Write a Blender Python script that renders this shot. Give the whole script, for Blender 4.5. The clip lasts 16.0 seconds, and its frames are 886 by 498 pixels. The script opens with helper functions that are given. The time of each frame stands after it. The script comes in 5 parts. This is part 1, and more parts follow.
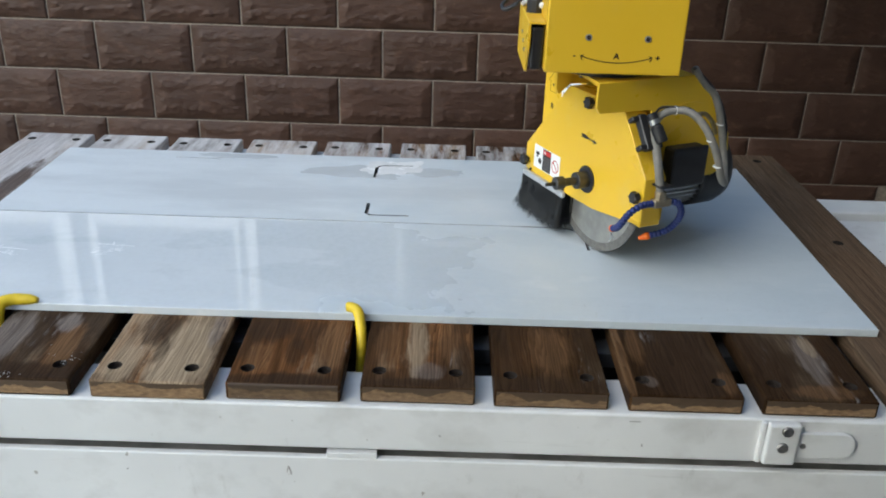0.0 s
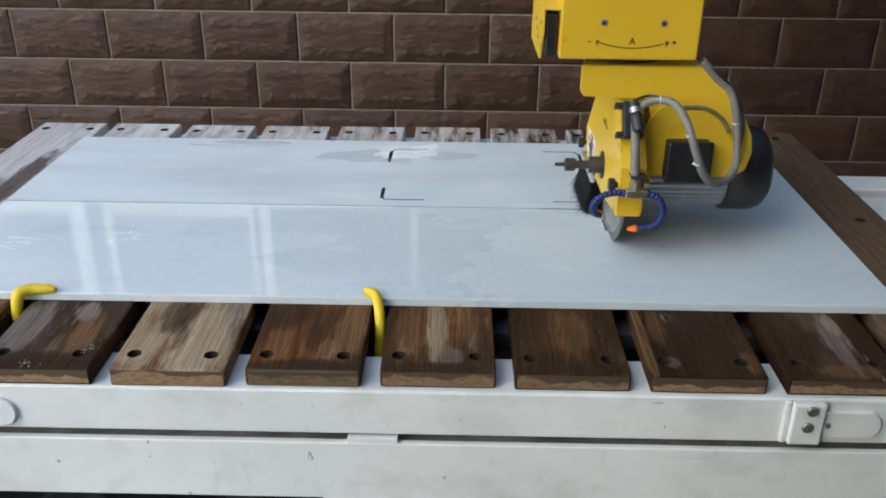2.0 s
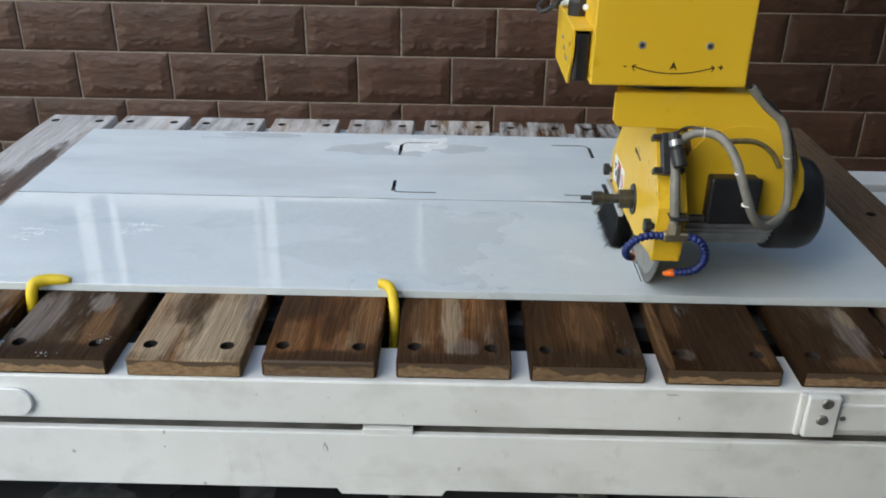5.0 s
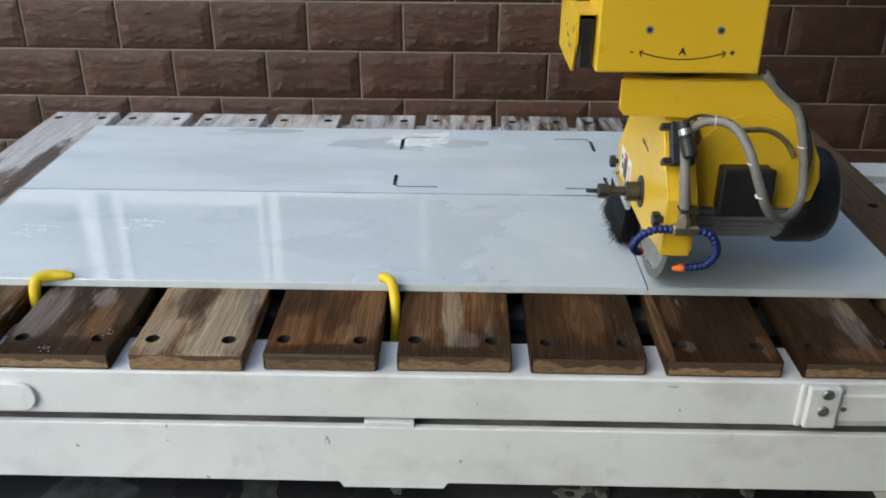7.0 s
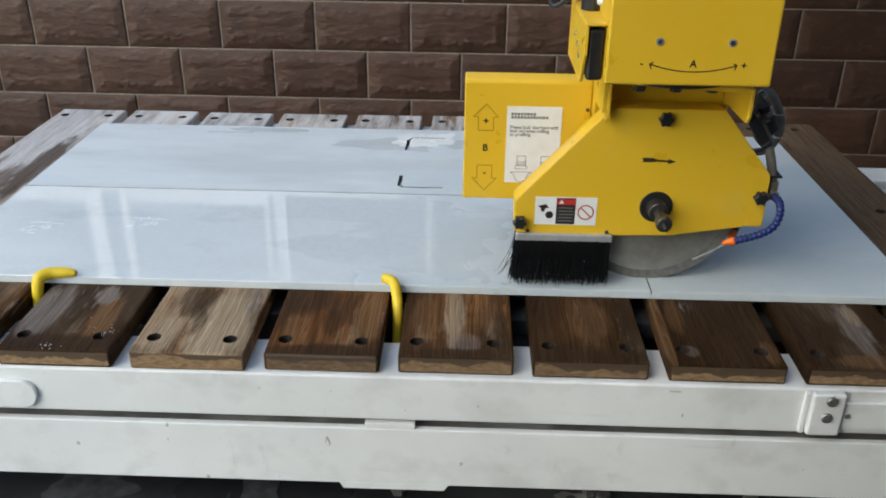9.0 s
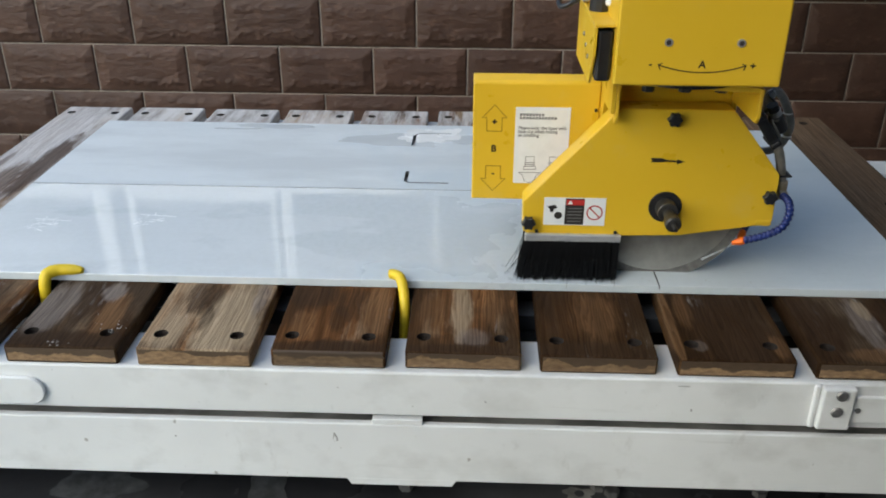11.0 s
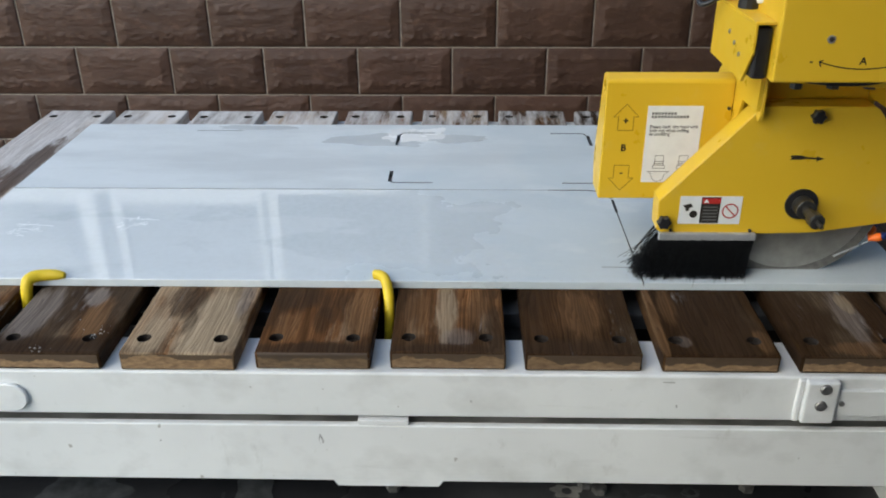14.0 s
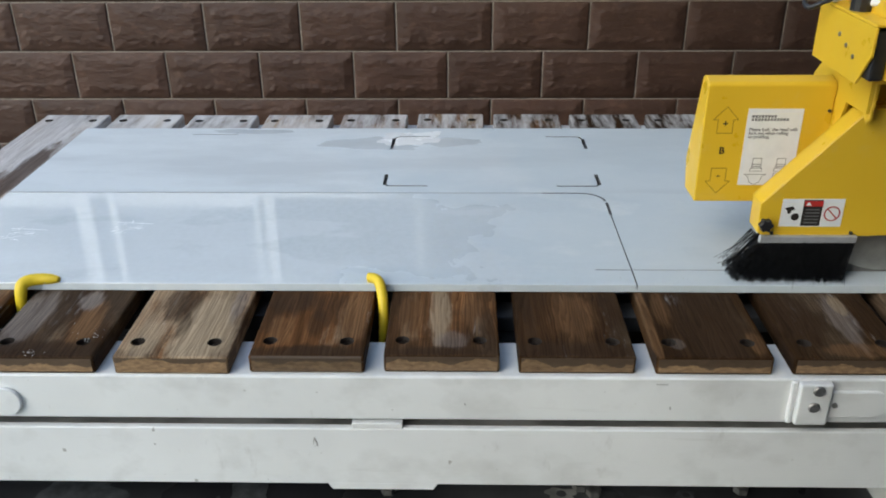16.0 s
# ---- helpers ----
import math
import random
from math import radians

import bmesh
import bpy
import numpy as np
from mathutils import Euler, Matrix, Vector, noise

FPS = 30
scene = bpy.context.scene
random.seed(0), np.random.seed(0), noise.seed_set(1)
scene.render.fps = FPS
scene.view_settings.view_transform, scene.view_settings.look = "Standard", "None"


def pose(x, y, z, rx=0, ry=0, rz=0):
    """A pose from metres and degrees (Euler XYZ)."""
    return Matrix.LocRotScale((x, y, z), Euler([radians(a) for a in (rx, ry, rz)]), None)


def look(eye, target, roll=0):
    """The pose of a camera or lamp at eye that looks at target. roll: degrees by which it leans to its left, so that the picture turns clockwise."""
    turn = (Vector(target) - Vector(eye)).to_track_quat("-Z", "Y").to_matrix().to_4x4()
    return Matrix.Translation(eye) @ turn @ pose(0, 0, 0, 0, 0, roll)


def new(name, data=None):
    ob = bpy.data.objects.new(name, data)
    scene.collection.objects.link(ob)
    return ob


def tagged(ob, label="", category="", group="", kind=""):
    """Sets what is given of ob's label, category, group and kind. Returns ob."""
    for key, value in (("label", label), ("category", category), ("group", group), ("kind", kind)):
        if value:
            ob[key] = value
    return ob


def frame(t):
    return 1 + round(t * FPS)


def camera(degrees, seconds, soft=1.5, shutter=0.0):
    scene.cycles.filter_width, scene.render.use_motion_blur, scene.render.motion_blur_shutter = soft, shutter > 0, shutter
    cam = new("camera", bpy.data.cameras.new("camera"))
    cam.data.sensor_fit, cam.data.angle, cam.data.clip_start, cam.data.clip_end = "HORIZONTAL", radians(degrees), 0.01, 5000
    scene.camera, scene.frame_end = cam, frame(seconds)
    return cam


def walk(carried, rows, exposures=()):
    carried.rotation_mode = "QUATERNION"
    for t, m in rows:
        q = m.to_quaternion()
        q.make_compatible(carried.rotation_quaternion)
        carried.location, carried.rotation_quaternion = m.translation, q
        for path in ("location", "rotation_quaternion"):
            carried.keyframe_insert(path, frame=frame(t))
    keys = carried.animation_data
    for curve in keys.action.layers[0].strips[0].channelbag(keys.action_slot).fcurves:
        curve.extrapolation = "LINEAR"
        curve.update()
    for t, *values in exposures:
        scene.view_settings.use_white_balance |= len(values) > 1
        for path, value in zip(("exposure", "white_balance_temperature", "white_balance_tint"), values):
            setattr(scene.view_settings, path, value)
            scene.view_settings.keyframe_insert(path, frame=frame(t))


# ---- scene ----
cam = camera(54.3, 16.0, soft=1.9)
PATH = [
    (0, (0.963, -1.474, 1.812), (0.968, 0.341, 0.973), 1.9),
    (0.5, (0.958, -1.481, 1.813), (0.956, 0.336, 0.975), 2.1),
    (1, (0.96, -1.48, 1.813), (0.955, 0.339, 0.98), 1.9),
    (1.5, (0.953, -1.468, 1.807), (0.93, 0.341, 0.954), -0.0),
    (2, (0.952, -1.461, 1.802), (0.928, 0.339, 0.93), 0.6),
    (2.5, (0.908, -1.464, 1.798), (0.91, 0.336, 0.927), 0.6),
    (3, (0.905, -1.45, 1.793), (0.903, 0.346, 0.912), 1.1),
    (3.5, (0.912, -1.459, 1.794), (0.904, 0.337, 0.915), 1.3),
    (4, (0.916, -1.474, 1.799), (0.897, 0.326, 0.928), 1.1),
    (6.5, (0.925, -1.457, 1.789), (0.9, 0.33, 0.89), 0.5),
    (7, (0.93, -1.474, 1.792), (0.894, 0.317, 0.903), 0.3),
    (7.5, (0.931, -1.483, 1.794), (0.894, 0.314, 0.917), 0.8),
    (8, (0.935, -1.474, 1.793), (0.897, 0.323, 0.916), 1.0),
    (8.5, (0.939, -1.469, 1.792), (0.894, 0.325, 0.909), 0.9),
    (11, (0.939, -1.462, 1.785), (0.871, 0.325, 0.89), 0.2),
    (11.5, (0.944, -1.464, 1.785), (0.892, 0.319, 0.881), 0.3),
    (12, (0.946, -1.463, 1.785), (0.902, 0.327, 0.894), 0.3),
    (12.5, (0.95, -1.461, 1.786), (0.909, 0.328, 0.894), 0.3),
    (13, (0.948, -1.461, 1.785), (0.9, 0.325, 0.887), -0.1),
    (13.5, (0.948, -1.462, 1.784), (0.899, 0.325, 0.887), -0.2),
    (14, (0.953, -1.458, 1.785), (0.908, 0.328, 0.888), -0.3),
    (14.5, (0.956, -1.461, 1.784), (0.916, 0.326, 0.886), -0.4),
    (15, (0.961, -1.47, 1.787), (0.921, 0.322, 0.899), -0.4),
    (15.5, (0.959, -1.472, 1.787), (0.92, 0.32, 0.899), -0.3),
    (16, (0.963, -1.461, 1.785), (0.922, 0.33, 0.895), -0.4),
]
walk(cam, [(t, look(eye, target, roll)) for t, eye, target, roll in PATH], exposures=[(0, 0.98, 6350, 2), (2, 0.98, 6380, 2), (3.5, 0.99, 6470, 2), (6.5, 1.0, 6600, 2), (12.5, 1.0, 6570, 2), (16, 0.98, 6480, 2)])

# ------------------------------------------------------------------ light
world = bpy.data.worlds.new("sky")
scene.world = world
world.use_nodes = True
wn = world.node_tree
sky = wn.nodes.new("ShaderNodeTexSky")
sky.sky_type, sky.sun_disc = "NISHITA", False
sky.sun_elevation, sky.sun_rotation = radians(40), radians(230)
sky.altitude, sky.air_density, sky.dust_density = 0, 1.0, 1.5
wn.links.new(sky.outputs[0], wn.nodes["Background"].inputs[0])
wn.nodes["Background"].inputs[1].default_value = 0.15

sun = new("sun", bpy.data.lights.new("sun", "SUN"))
sun.data.energy, sun.data.angle, sun.data.color = 0.42, radians(45), (1.0, 0.98, 0.95)
sun.matrix_world = look((-8, -7, 9), (1, 0.5, 0.8))


# ------------------------------------------------------------------ materials
def nodes_of(name, rough=0.5, metal=0.0):
    m = bpy.data.materials.new(name)
    m.use_nodes = True
    b = m.node_tree.nodes["Principled BSDF"]
    b.inputs["Roughness"].default_value, b.inputs["Metallic"].default_value = rough, metal
    return m, m.node_tree, b


def tex(nt, scale, detail=4.0, stretch=(1, 1, 1), space="Object", rough=0.55, kind="ShaderNodeTexNoise", offset=None):
    tc, mp, n = nt.nodes.new("ShaderNodeTexCoord"), nt.nodes.new("ShaderNodeMapping"), nt.nodes.new(kind)
    mp.inputs["Scale"].default_value = stretch
    src = nt.nodes.new("ShaderNodeNewGeometry").outputs["Position"] if space == "World" else tc.outputs[space]
    nt.links.new(src, mp.inputs["Vector"])
    nt.links.new(mp.outputs[0], n.inputs["Vector"])
    n.inputs["Scale"].default_value = scale
    if kind == "ShaderNodeTexNoise":
        n.inputs["Detail"].default_value, n.inputs["Roughness"].default_value = detail, rough
    if offset:
        mul = nt.nodes.new("ShaderNodeVectorMath")
        mul.operation = "SCALE"
        mul.inputs[0].default_value = (7.3, 3.1, 5.7)
        mul.inputs["Scale"].default_value = 1.0
        nt.links.new(offset, mul.inputs["Scale"])
        nt.links.new(mul.outputs[0], mp.inputs["Location"])
    return n.outputs[0]


def ramp(nt, fac, stops):
    r = nt.nodes.new("ShaderNodeValToRGB")
    e = r.color_ramp.elements
    while len(e) < len(stops):
        e.new(0.5)
    for el, (p, c) in zip(e, stops):
        el.position, el.color = p, (*c, 1) if isinstance(c, tuple) else (c, c, c, 1)
    nt.links.new(fac, r.inputs[0])
    return r.outputs[0]


def mix(nt, fac, a, b, mode="MIX"):
    m = nt.nodes.new("ShaderNodeMix")
    m.data_type, m.blend_type = "RGBA", mode
    for sock, v in ((m.inputs["Factor"], fac), (m.inputs["A"], a), (m.inputs["B"], b)):
        if isinstance(v, (int, float)):
            sock.default_value = v
        elif isinstance(v, tuple):
            sock.default_value = (*v, 1)
        else:
            nt.links.new(v, sock)
    return m.outputs["Result"]


def bump(nt, bsdf, height, strength=0.3, dist=0.002, under=None):
    b = nt.nodes.new("ShaderNodeBump")
    b.inputs["Strength"].default_value, b.inputs["Distance"].default_value = strength, dist
    nt.links.new(height, b.inputs["Height"])
    if under:
        nt.links.new(under, b.inputs["Normal"])
    nt.links.new(b.outputs[0], bsdf.inputs["Normal"])
    return b.outputs[0]


def plain(name, color, rough=0.5, metal=0.0, vary=0.15, scale=30.0, relief=0.1):
    m, nt, b = nodes_of(name, rough, metal)
    n = tex(nt, scale, 5)
    lo = tuple(c * (1 - vary) for c in color)
    hi = tuple(min(1, c * (1 + vary)) for c in color)
    nt.links.new(ramp(nt, n, [(0.3, lo), (0.7, hi)]), b.inputs["Base Color"])
    nt.links.new(ramp(nt, tex(nt, scale * 0.4, 6), [(0.3, max(0.02, rough - 0.08)), (0.7, min(1, rough + 0.1))]), b.inputs["Roughness"])
    if relief:
        bump(nt, b, n, relief, 0.001)
    return m


def yellow_paint():
    m, nt, b = nodes_of("yellow_paint", 0.32)
    base = ramp(nt, tex(nt, 3, 5), [(0.3, (0.69, 0.43, 0.024)), (0.7, (0.77, 0.495, 0.032))])
    dust = ramp(nt, tex(nt, 9, 8, rough=0.7), [(0.56, 0.0), (0.8, 0.28)])
    nt.links.new(mix(nt, dust, base, (0.62, 0.50, 0.22)), b.inputs["Base Color"])
    nt.links.new(ramp(nt, tex(nt, 12, 6), [(0.3, 0.24), (0.75, 0.5)]), b.inputs["Roughness"])
    bump(nt, b, tex(nt, 260, 2), 0.06, 0.0006)
    return m


def white_paint():
    m, nt, b = nodes_of("white_painted_steel", 0.4)
    base = ramp(nt, tex(nt, 2.5, 6), [(0.3, (0.705, 0.71, 0.70)), (0.7, (0.80, 0.805, 0.795))])
    smudge = ramp(nt, tex(nt, 5.5, 4, (1, 1, 1.3), rough=0.6), [(0.50, 0.0), (0.72, 0.55)])
    c = mix(nt, smudge, base, (0.50, 0.495, 0.47))
    c = mix(nt, ramp(nt, tex(nt, 13, 9, (1, 1, 0.5), rough=0.7), [(0.60, 0.0), (0.74, 0.42)]), c, (0.36, 0.34, 0.30))
    c = mix(nt, ramp(nt, tex(nt, 1.0, 7, (3, 3, 42), rough=0.7), [(0.62, 0.0), (0.75, 0.3)]), c, (0.42, 0.41, 0.38))
    spot = ramp(nt, tex(nt, 45, 2), [(0.745, 0.0), (0.77, 0.6)])
    nt.links.new(mix(nt, spot, c, (0.22, 0.19, 0.15)), b.inputs["Base Color"])
    nt.links.new(ramp(nt, tex(nt, 7, 6), [(0.3, 0.3), (0.75, 0.6)]), b.inputs["Roughness"])
    bump(nt, b, tex(nt, 60, 4), 0.08, 0.001)
    return m


def slab_stone():
    m, nt, b = nodes_of("polished_pale_stone", 0.1)
    base = ramp(nt, tex(nt, 1.3, 6, rough=0.55, space="World"), [(0.3, (0.575, 0.62, 0.645)), (0.7, (0.675, 0.717, 0.74))])
    fine = ramp(nt, tex(nt, 60, 4, space="World"), [(0.35, 0.94), (0.65, 1.0)])
    base = mix(nt, 1.0, base, fine, "MULTIPLY")
    # dried slurry film with crisp drying edges, drawn out along the slab
    shape = tex(nt, 1.55, 7, (1, 2.4, 1), rough=0.5, space="World")
    film = ramp(nt, shape, [(0.47, 0.0), (0.495, 0.40), (0.58, 0.30), (0.8, 0.7)])
    c = mix(nt, film, base, (0.73, 0.765, 0.785))
    smear = ramp(nt, tex(nt, 4, 8, (0.35, 3.2, 1), rough=0.65, space="World"), [(0.5, 0.0), (0.75, 0.45)])
    c = mix(nt, smear, c, (0.62, 0.655, 0.67))
    rough = ramp(nt, shape, [(0.42, 0.05), (0.52, 0.09), (0.8, 0.16)])
    geo, sep = nt.nodes.new("ShaderNodeNewGeometry"), nt.nodes.new("ShaderNodeSeparateXYZ")
    nt.links.new(geo.outputs["Position"], sep.inputs[0])
    spread = nt.nodes.new("ShaderNodeMath")
    spread.operation, spread.inputs[1].default_value = "MULTIPLY_ADD", 0.45
    nt.links.new(sep.outputs["X"], spread.inputs[0])
    nt.links.new(tex(nt, 2.5, 6, space="World"), spread.inputs[2])
    muddy = ramp(nt, spread.outputs[0], [(0.78, 0.0), (0.98, 1.0)])
    # beyond the long cut the stone has dried, before it water still stands
    edge = nt.nodes.new("ShaderNodeMath")
    edge.operation, edge.inputs[1].default_value = "MULTIPLY_ADD", 0.03
    nt.links.new(tex(nt, 5, 5, space="World"), edge.inputs[0])
    nt.links.new(sep.outputs["Y"], edge.inputs[2])
    dry = ramp(nt, edge.outputs[0], [(0.852, 0.0), (0.866, 1.0)])
    rough = mix(nt, dry, rough, (0.36, 0.36, 0.36))
    c = mix(nt, mix(nt, 1.0, dry, (0.45, 0.45, 0.45), "MULTIPLY"), c, (0.69, 0.73, 0.752))
    grime = ramp(nt, tex(nt, 2.2, 7, (0.55, 1.9, 1), rough=0.6, space="World"), [(0.45, 0.0), (0.60, 0.65), (0.75, 0.8)])
    c = mix(nt, mix(nt, 1.0, dry, grime, "MULTIPLY"), c, (0.51, 0.545, 0.567))
    nt.links.new(mix(nt, muddy, rough, (0.42, 0.42, 0.42)), b.inputs["Roughness"])
    # water lies on the stone round the saw
    puddle = mix(nt, muddy, (0, 0, 0), ramp(nt, tex(nt, 2.1, 6, (1, 1.6, 1), space="World"), [(0.35, 0.15), (0.40, 0.62), (0.55, 0.42), (0.75, 0.78)]))
    c = mix(nt, puddle, c, (0.50, 0.57, 0.615))
    c = mix(nt, ramp(nt, tex(nt, 26, 8, (0.6, 1.8, 1), rough=0.75, space="World"), [(0.63, 0.0), (0.74, 0.4)]), c, (0.48, 0.49, 0.49))
    nt.links.new(c, b.inputs["Base Color"])
    coat = mix(nt, dry, ramp(nt, muddy, [(0.0, 0.9), (1.0, 0.05)]), (0.1, 0.1, 0.1))
    nt.links.new(coat, b.inputs["Coat Weight"])
    bump(nt, b, tex(nt, 3, 2, space="World"), 0.012, 0.002)
    b.inputs["IOR"].default_value = 1.6
    b.inputs["Coat Roughness"].default_value = 0.02
    return m


def stone_edge():
    return plain("sawn_stone_edge", (0.66, 0.66, 0.64), 0.6, vary=0.12, scale=40)


BLEACH, SOAKED, RUSSET, ASHEN = (0.33, 0.25, 0.165), (0.036, 0.021, 0.012), (0.158, 0.086, 0.041), (0.185, 0.155, 0.135)


def wood(stains=()):
    """Weathered pine; the object's colour holds how bleached, how soaked and shaded, and how reddish a plank is.
    stains: blots of their own on one plank, as (x, y, half width, half length, colour, strength)."""
    m, nt, b = nodes_of("wet_pine_plank", 0.5)
    oi = nt.nodes.new("ShaderNodeObjectInfo")
    rnd = oi.outputs["Random"]
    kind = nt.nodes.new("ShaderNodeSeparateColor")
    nt.links.new(oi.outputs["Color"], kind.inputs[0])

    def plus(a, c, k):
        n = nt.nodes.new("ShaderNodeMath")
        n.operation, n.inputs[1].default_value = "MULTIPLY_ADD", k
        nt.links.new(c, n.inputs[0])
        nt.links.new(a, n.inputs[2])
        return n.outputs[0]
    fine = tex(nt, 1.0, 8, (110, 3.0, 110), rough=0.62, offset=rnd)
    broad = tex(nt, 1.0, 5, (26, 1.1, 26), rough=0.55, offset=rnd)
    tc, mp = nt.nodes.new("ShaderNodeTexCoord"), nt.nodes.new("ShaderNodeMapping")
    mp.inputs["Scale"].default_value = (1, 0.13, 1)
    nt.links.new(tc.outputs["Object"], mp.inputs["Vector"])
    sc = nt.nodes.new("ShaderNodeVectorMath")
    sc.operation = "SCALE"
    sc.inputs[0].default_value = (0.4, 2.9, 1.7)
    nt.links.new(rnd, sc.inputs["Scale"])
    nt.links.new(sc.outputs[0], mp.inputs["Location"])
    wv = nt.nodes.new("ShaderNodeTexWave")
    wv.wave_type, wv.bands_direction, wv.wave_profile = "BANDS", "X", "SAW"
    for k, v in (("Scale", 38.0), ("Distortion", 26.0), ("Detail", 3.0), ("Detail Scale", 0.6)):
        wv.inputs[k].default_value = v
    nt.links.new(mp.outputs[0], wv.inputs["Vector"])
    rings = ramp(nt, wv.outputs["Fac"], [(0.0, (1.35, 1.33, 1.3)), (0.5, (0.97, 0.95, 0.92)), (0.88, (0.50, 0.43, 0.37)), (1.0, (0.95, 0.95, 0.95))])
    c = ramp(nt, fine, [(0.32, (0.058, 0.036, 0.022)), (0.5, (0.112, 0.072, 0.045)), (0.68, (0.170, 0.114, 0.073))])
    c = mix(nt, 0.8, c, ramp(nt, broad, [(0.3, (0.38, 0.33, 0.28)), (0.5, (0.95, 0.92, 0.88)), (0.68, (1.75, 1.65, 1.5))]), "MULTIPLY")
    c = mix(nt, ramp(nt, broad, [(0.38, 0.05), (0.62, 0.9)]), c, rings, "MULTIPLY")
    c = mix(nt, 1.0, c, ramp(nt, kind.outputs[2], [(0.0, (1.12, 0.95, 0.73)), (1.0, (1.48, 0.98, 0.58))]), "MULTIPLY")
    # bleached, dry wood in drawn-out patches with ragged edges
    patch = plus(tex(nt, 1.0, 7, (9, 2.2, 9), rough=0.62, offset=rnd), kind.outputs[0], 0.30)
    bleached = mix(nt, 0.5, (0.40, 0.30, 0.20), rings, "MULTIPLY")
    bleached = mix(nt, 0.6, bleached, ramp(nt, fine, [(0.3, 0.7), (0.7, 1.2)]), "MULTIPLY")
    c = mix(nt, ramp(nt, patch, [(0.62, 0.0), (0.70, 0.50), (0.88, 0.9)]), c, bleached)
    # soaked patches with crisp edges, and along the front arris
    sep = nt.nodes.new("ShaderNodeSeparateXYZ")
    nt.links.new(tc.outputs["Object"], sep.inputs[0])
    soak = plus(tex(nt, 4.6, 6, (1.3, 0.75, 1), offset=rnd), kind.outputs[1], 0.26)
    soak = plus(soak, ramp(nt, sep.outputs["Y"], [(0.0, 1.0), (0.07, 0.0)]), 0.12)
    wet = ramp(nt, soak, [(0.600, 0.0), (0.625, 0.40), (0.76, 0.8)])
    c = mix(nt, wet, c, mix(nt, 0.8, (0.040, 0.022, 0.011), rings, "MULTIPLY"))
    # soaked planks darken as a whole; at the right this also paints light falloff
    c = mix(nt, 1.0, c, ramp(nt, kind.outputs[1], [(0.0, 1.05), (1.0, 0.45)]), "MULTIPLY")
    # pale dried slurry: thin streaks near, thick towards the far ends
    loc = nt.nodes.new("ShaderNodeSeparateXYZ")
    nt.links.new(oi.outputs["Location"], loc.inputs[0])
    far = ramp(nt, sep.outputs["Y"], [(0.3, 0.0), (1.0, 0.30)])
    side = ramp(nt, loc.outputs["X"], [(0.0, 1.0), (1.0, 0.6)])
    mul = nt.nodes.new("ShaderNodeMath")
    mul.operation = "MULTIPLY"
    nt.links.new(far, mul.inputs[0])
    nt.links.new(side, mul.inputs[1])
    streak = tex(nt, 1.0, 9, (22, 3.4, 22), rough=0.7, offset=rnd)
    pale = ramp(nt, plus(streak, mul.outputs[0], 1.0), [(0.61, 0.0), (0.70, 0.36), (0.88, 0.85)])
    half = nt.nodes.new("ShaderNodeMath")
    half.operation, half.inputs[1].default_value = "MULTIPLY", 0.5
    nt.links.new(loc.outputs["X"], half.inputs[0])
    clean = ramp(nt, half.outputs[0], [(0.88, 1.0), (0.94, 0.12)])
    pale = mix(nt, 1.0, pale, clean, "MULTIPLY")
    c = mix(nt, pale, c, (0.62, 0.608, 0.605))
    # this plank's own blots, drawn out along the grain, with ragged edges
    rag = nt.nodes.new("ShaderNodeTexNoise")
    rag.inputs["Scale"].default_value, rag.inputs["Detail"].default_value, rag.inputs["Roughness"].default_value = 1.0, 6.0, 0.65
    long = nt.nodes.new("ShaderNodeMapping")
    long.inputs["Scale"].default_value = (42, 9, 42)
    nt.links.new(tc.outputs["Object"], long.inputs["Vector"])
    nt.links.new(long.outputs[0], rag.inputs["Vector"])
    for x, y, rx, ry, tint, strength in stains:
        at = nt.nodes.new("ShaderNodeMapping")
        at.inputs["Location"].default_value = (-x / rx, -y / ry, 0)
        at.inputs["Scale"].default_value = (1 / rx, 1 / ry, 0)
        nt.links.new(tc.outputs["Object"], at.inputs["Vector"])
        far_off = nt.nodes.new("ShaderNodeVectorMath")
        far_off.operation = "LENGTH"
        nt.links.new(at.outputs[0], far_off.inputs[0])
        dist = nt.nodes.new("ShaderNodeMapRange")
        dist.interpolation_type = "SMOOTHSTEP"
        for key, value in (("From Min", 1.30), ("From Max", 1.75), ("To Min", strength), ("To Max", 0.0)):
            dist.inputs[key].default_value = value
        nt.links.new(plus(far_off.outputs["Value"], rag.outputs[0], 1.3), dist.inputs["Value"])
        c = mix(nt, dist.outputs[0], c, mix(nt, 0.8, mix(nt, 0.45, tint, rings, "MULTIPLY"), ramp(nt, fine, [(0.32, 0.55), (0.66, 1.3)]), "MULTIPLY"))
    nt.links.new(c, b.inputs["Base Color"])
    nt.links.new(ramp(nt, wet, [(0.0, 0.8), (0.6, 0.55)]), b.inputs["Roughness"])
    b.inputs["Specular IOR Level"].default_value = 0.04
    b1 = bump(nt, b, fine, 0.4, 0.002)
    bump(nt, b, wv.outputs["Fac"], 0.25, 0.0015, under=b1)
    return m


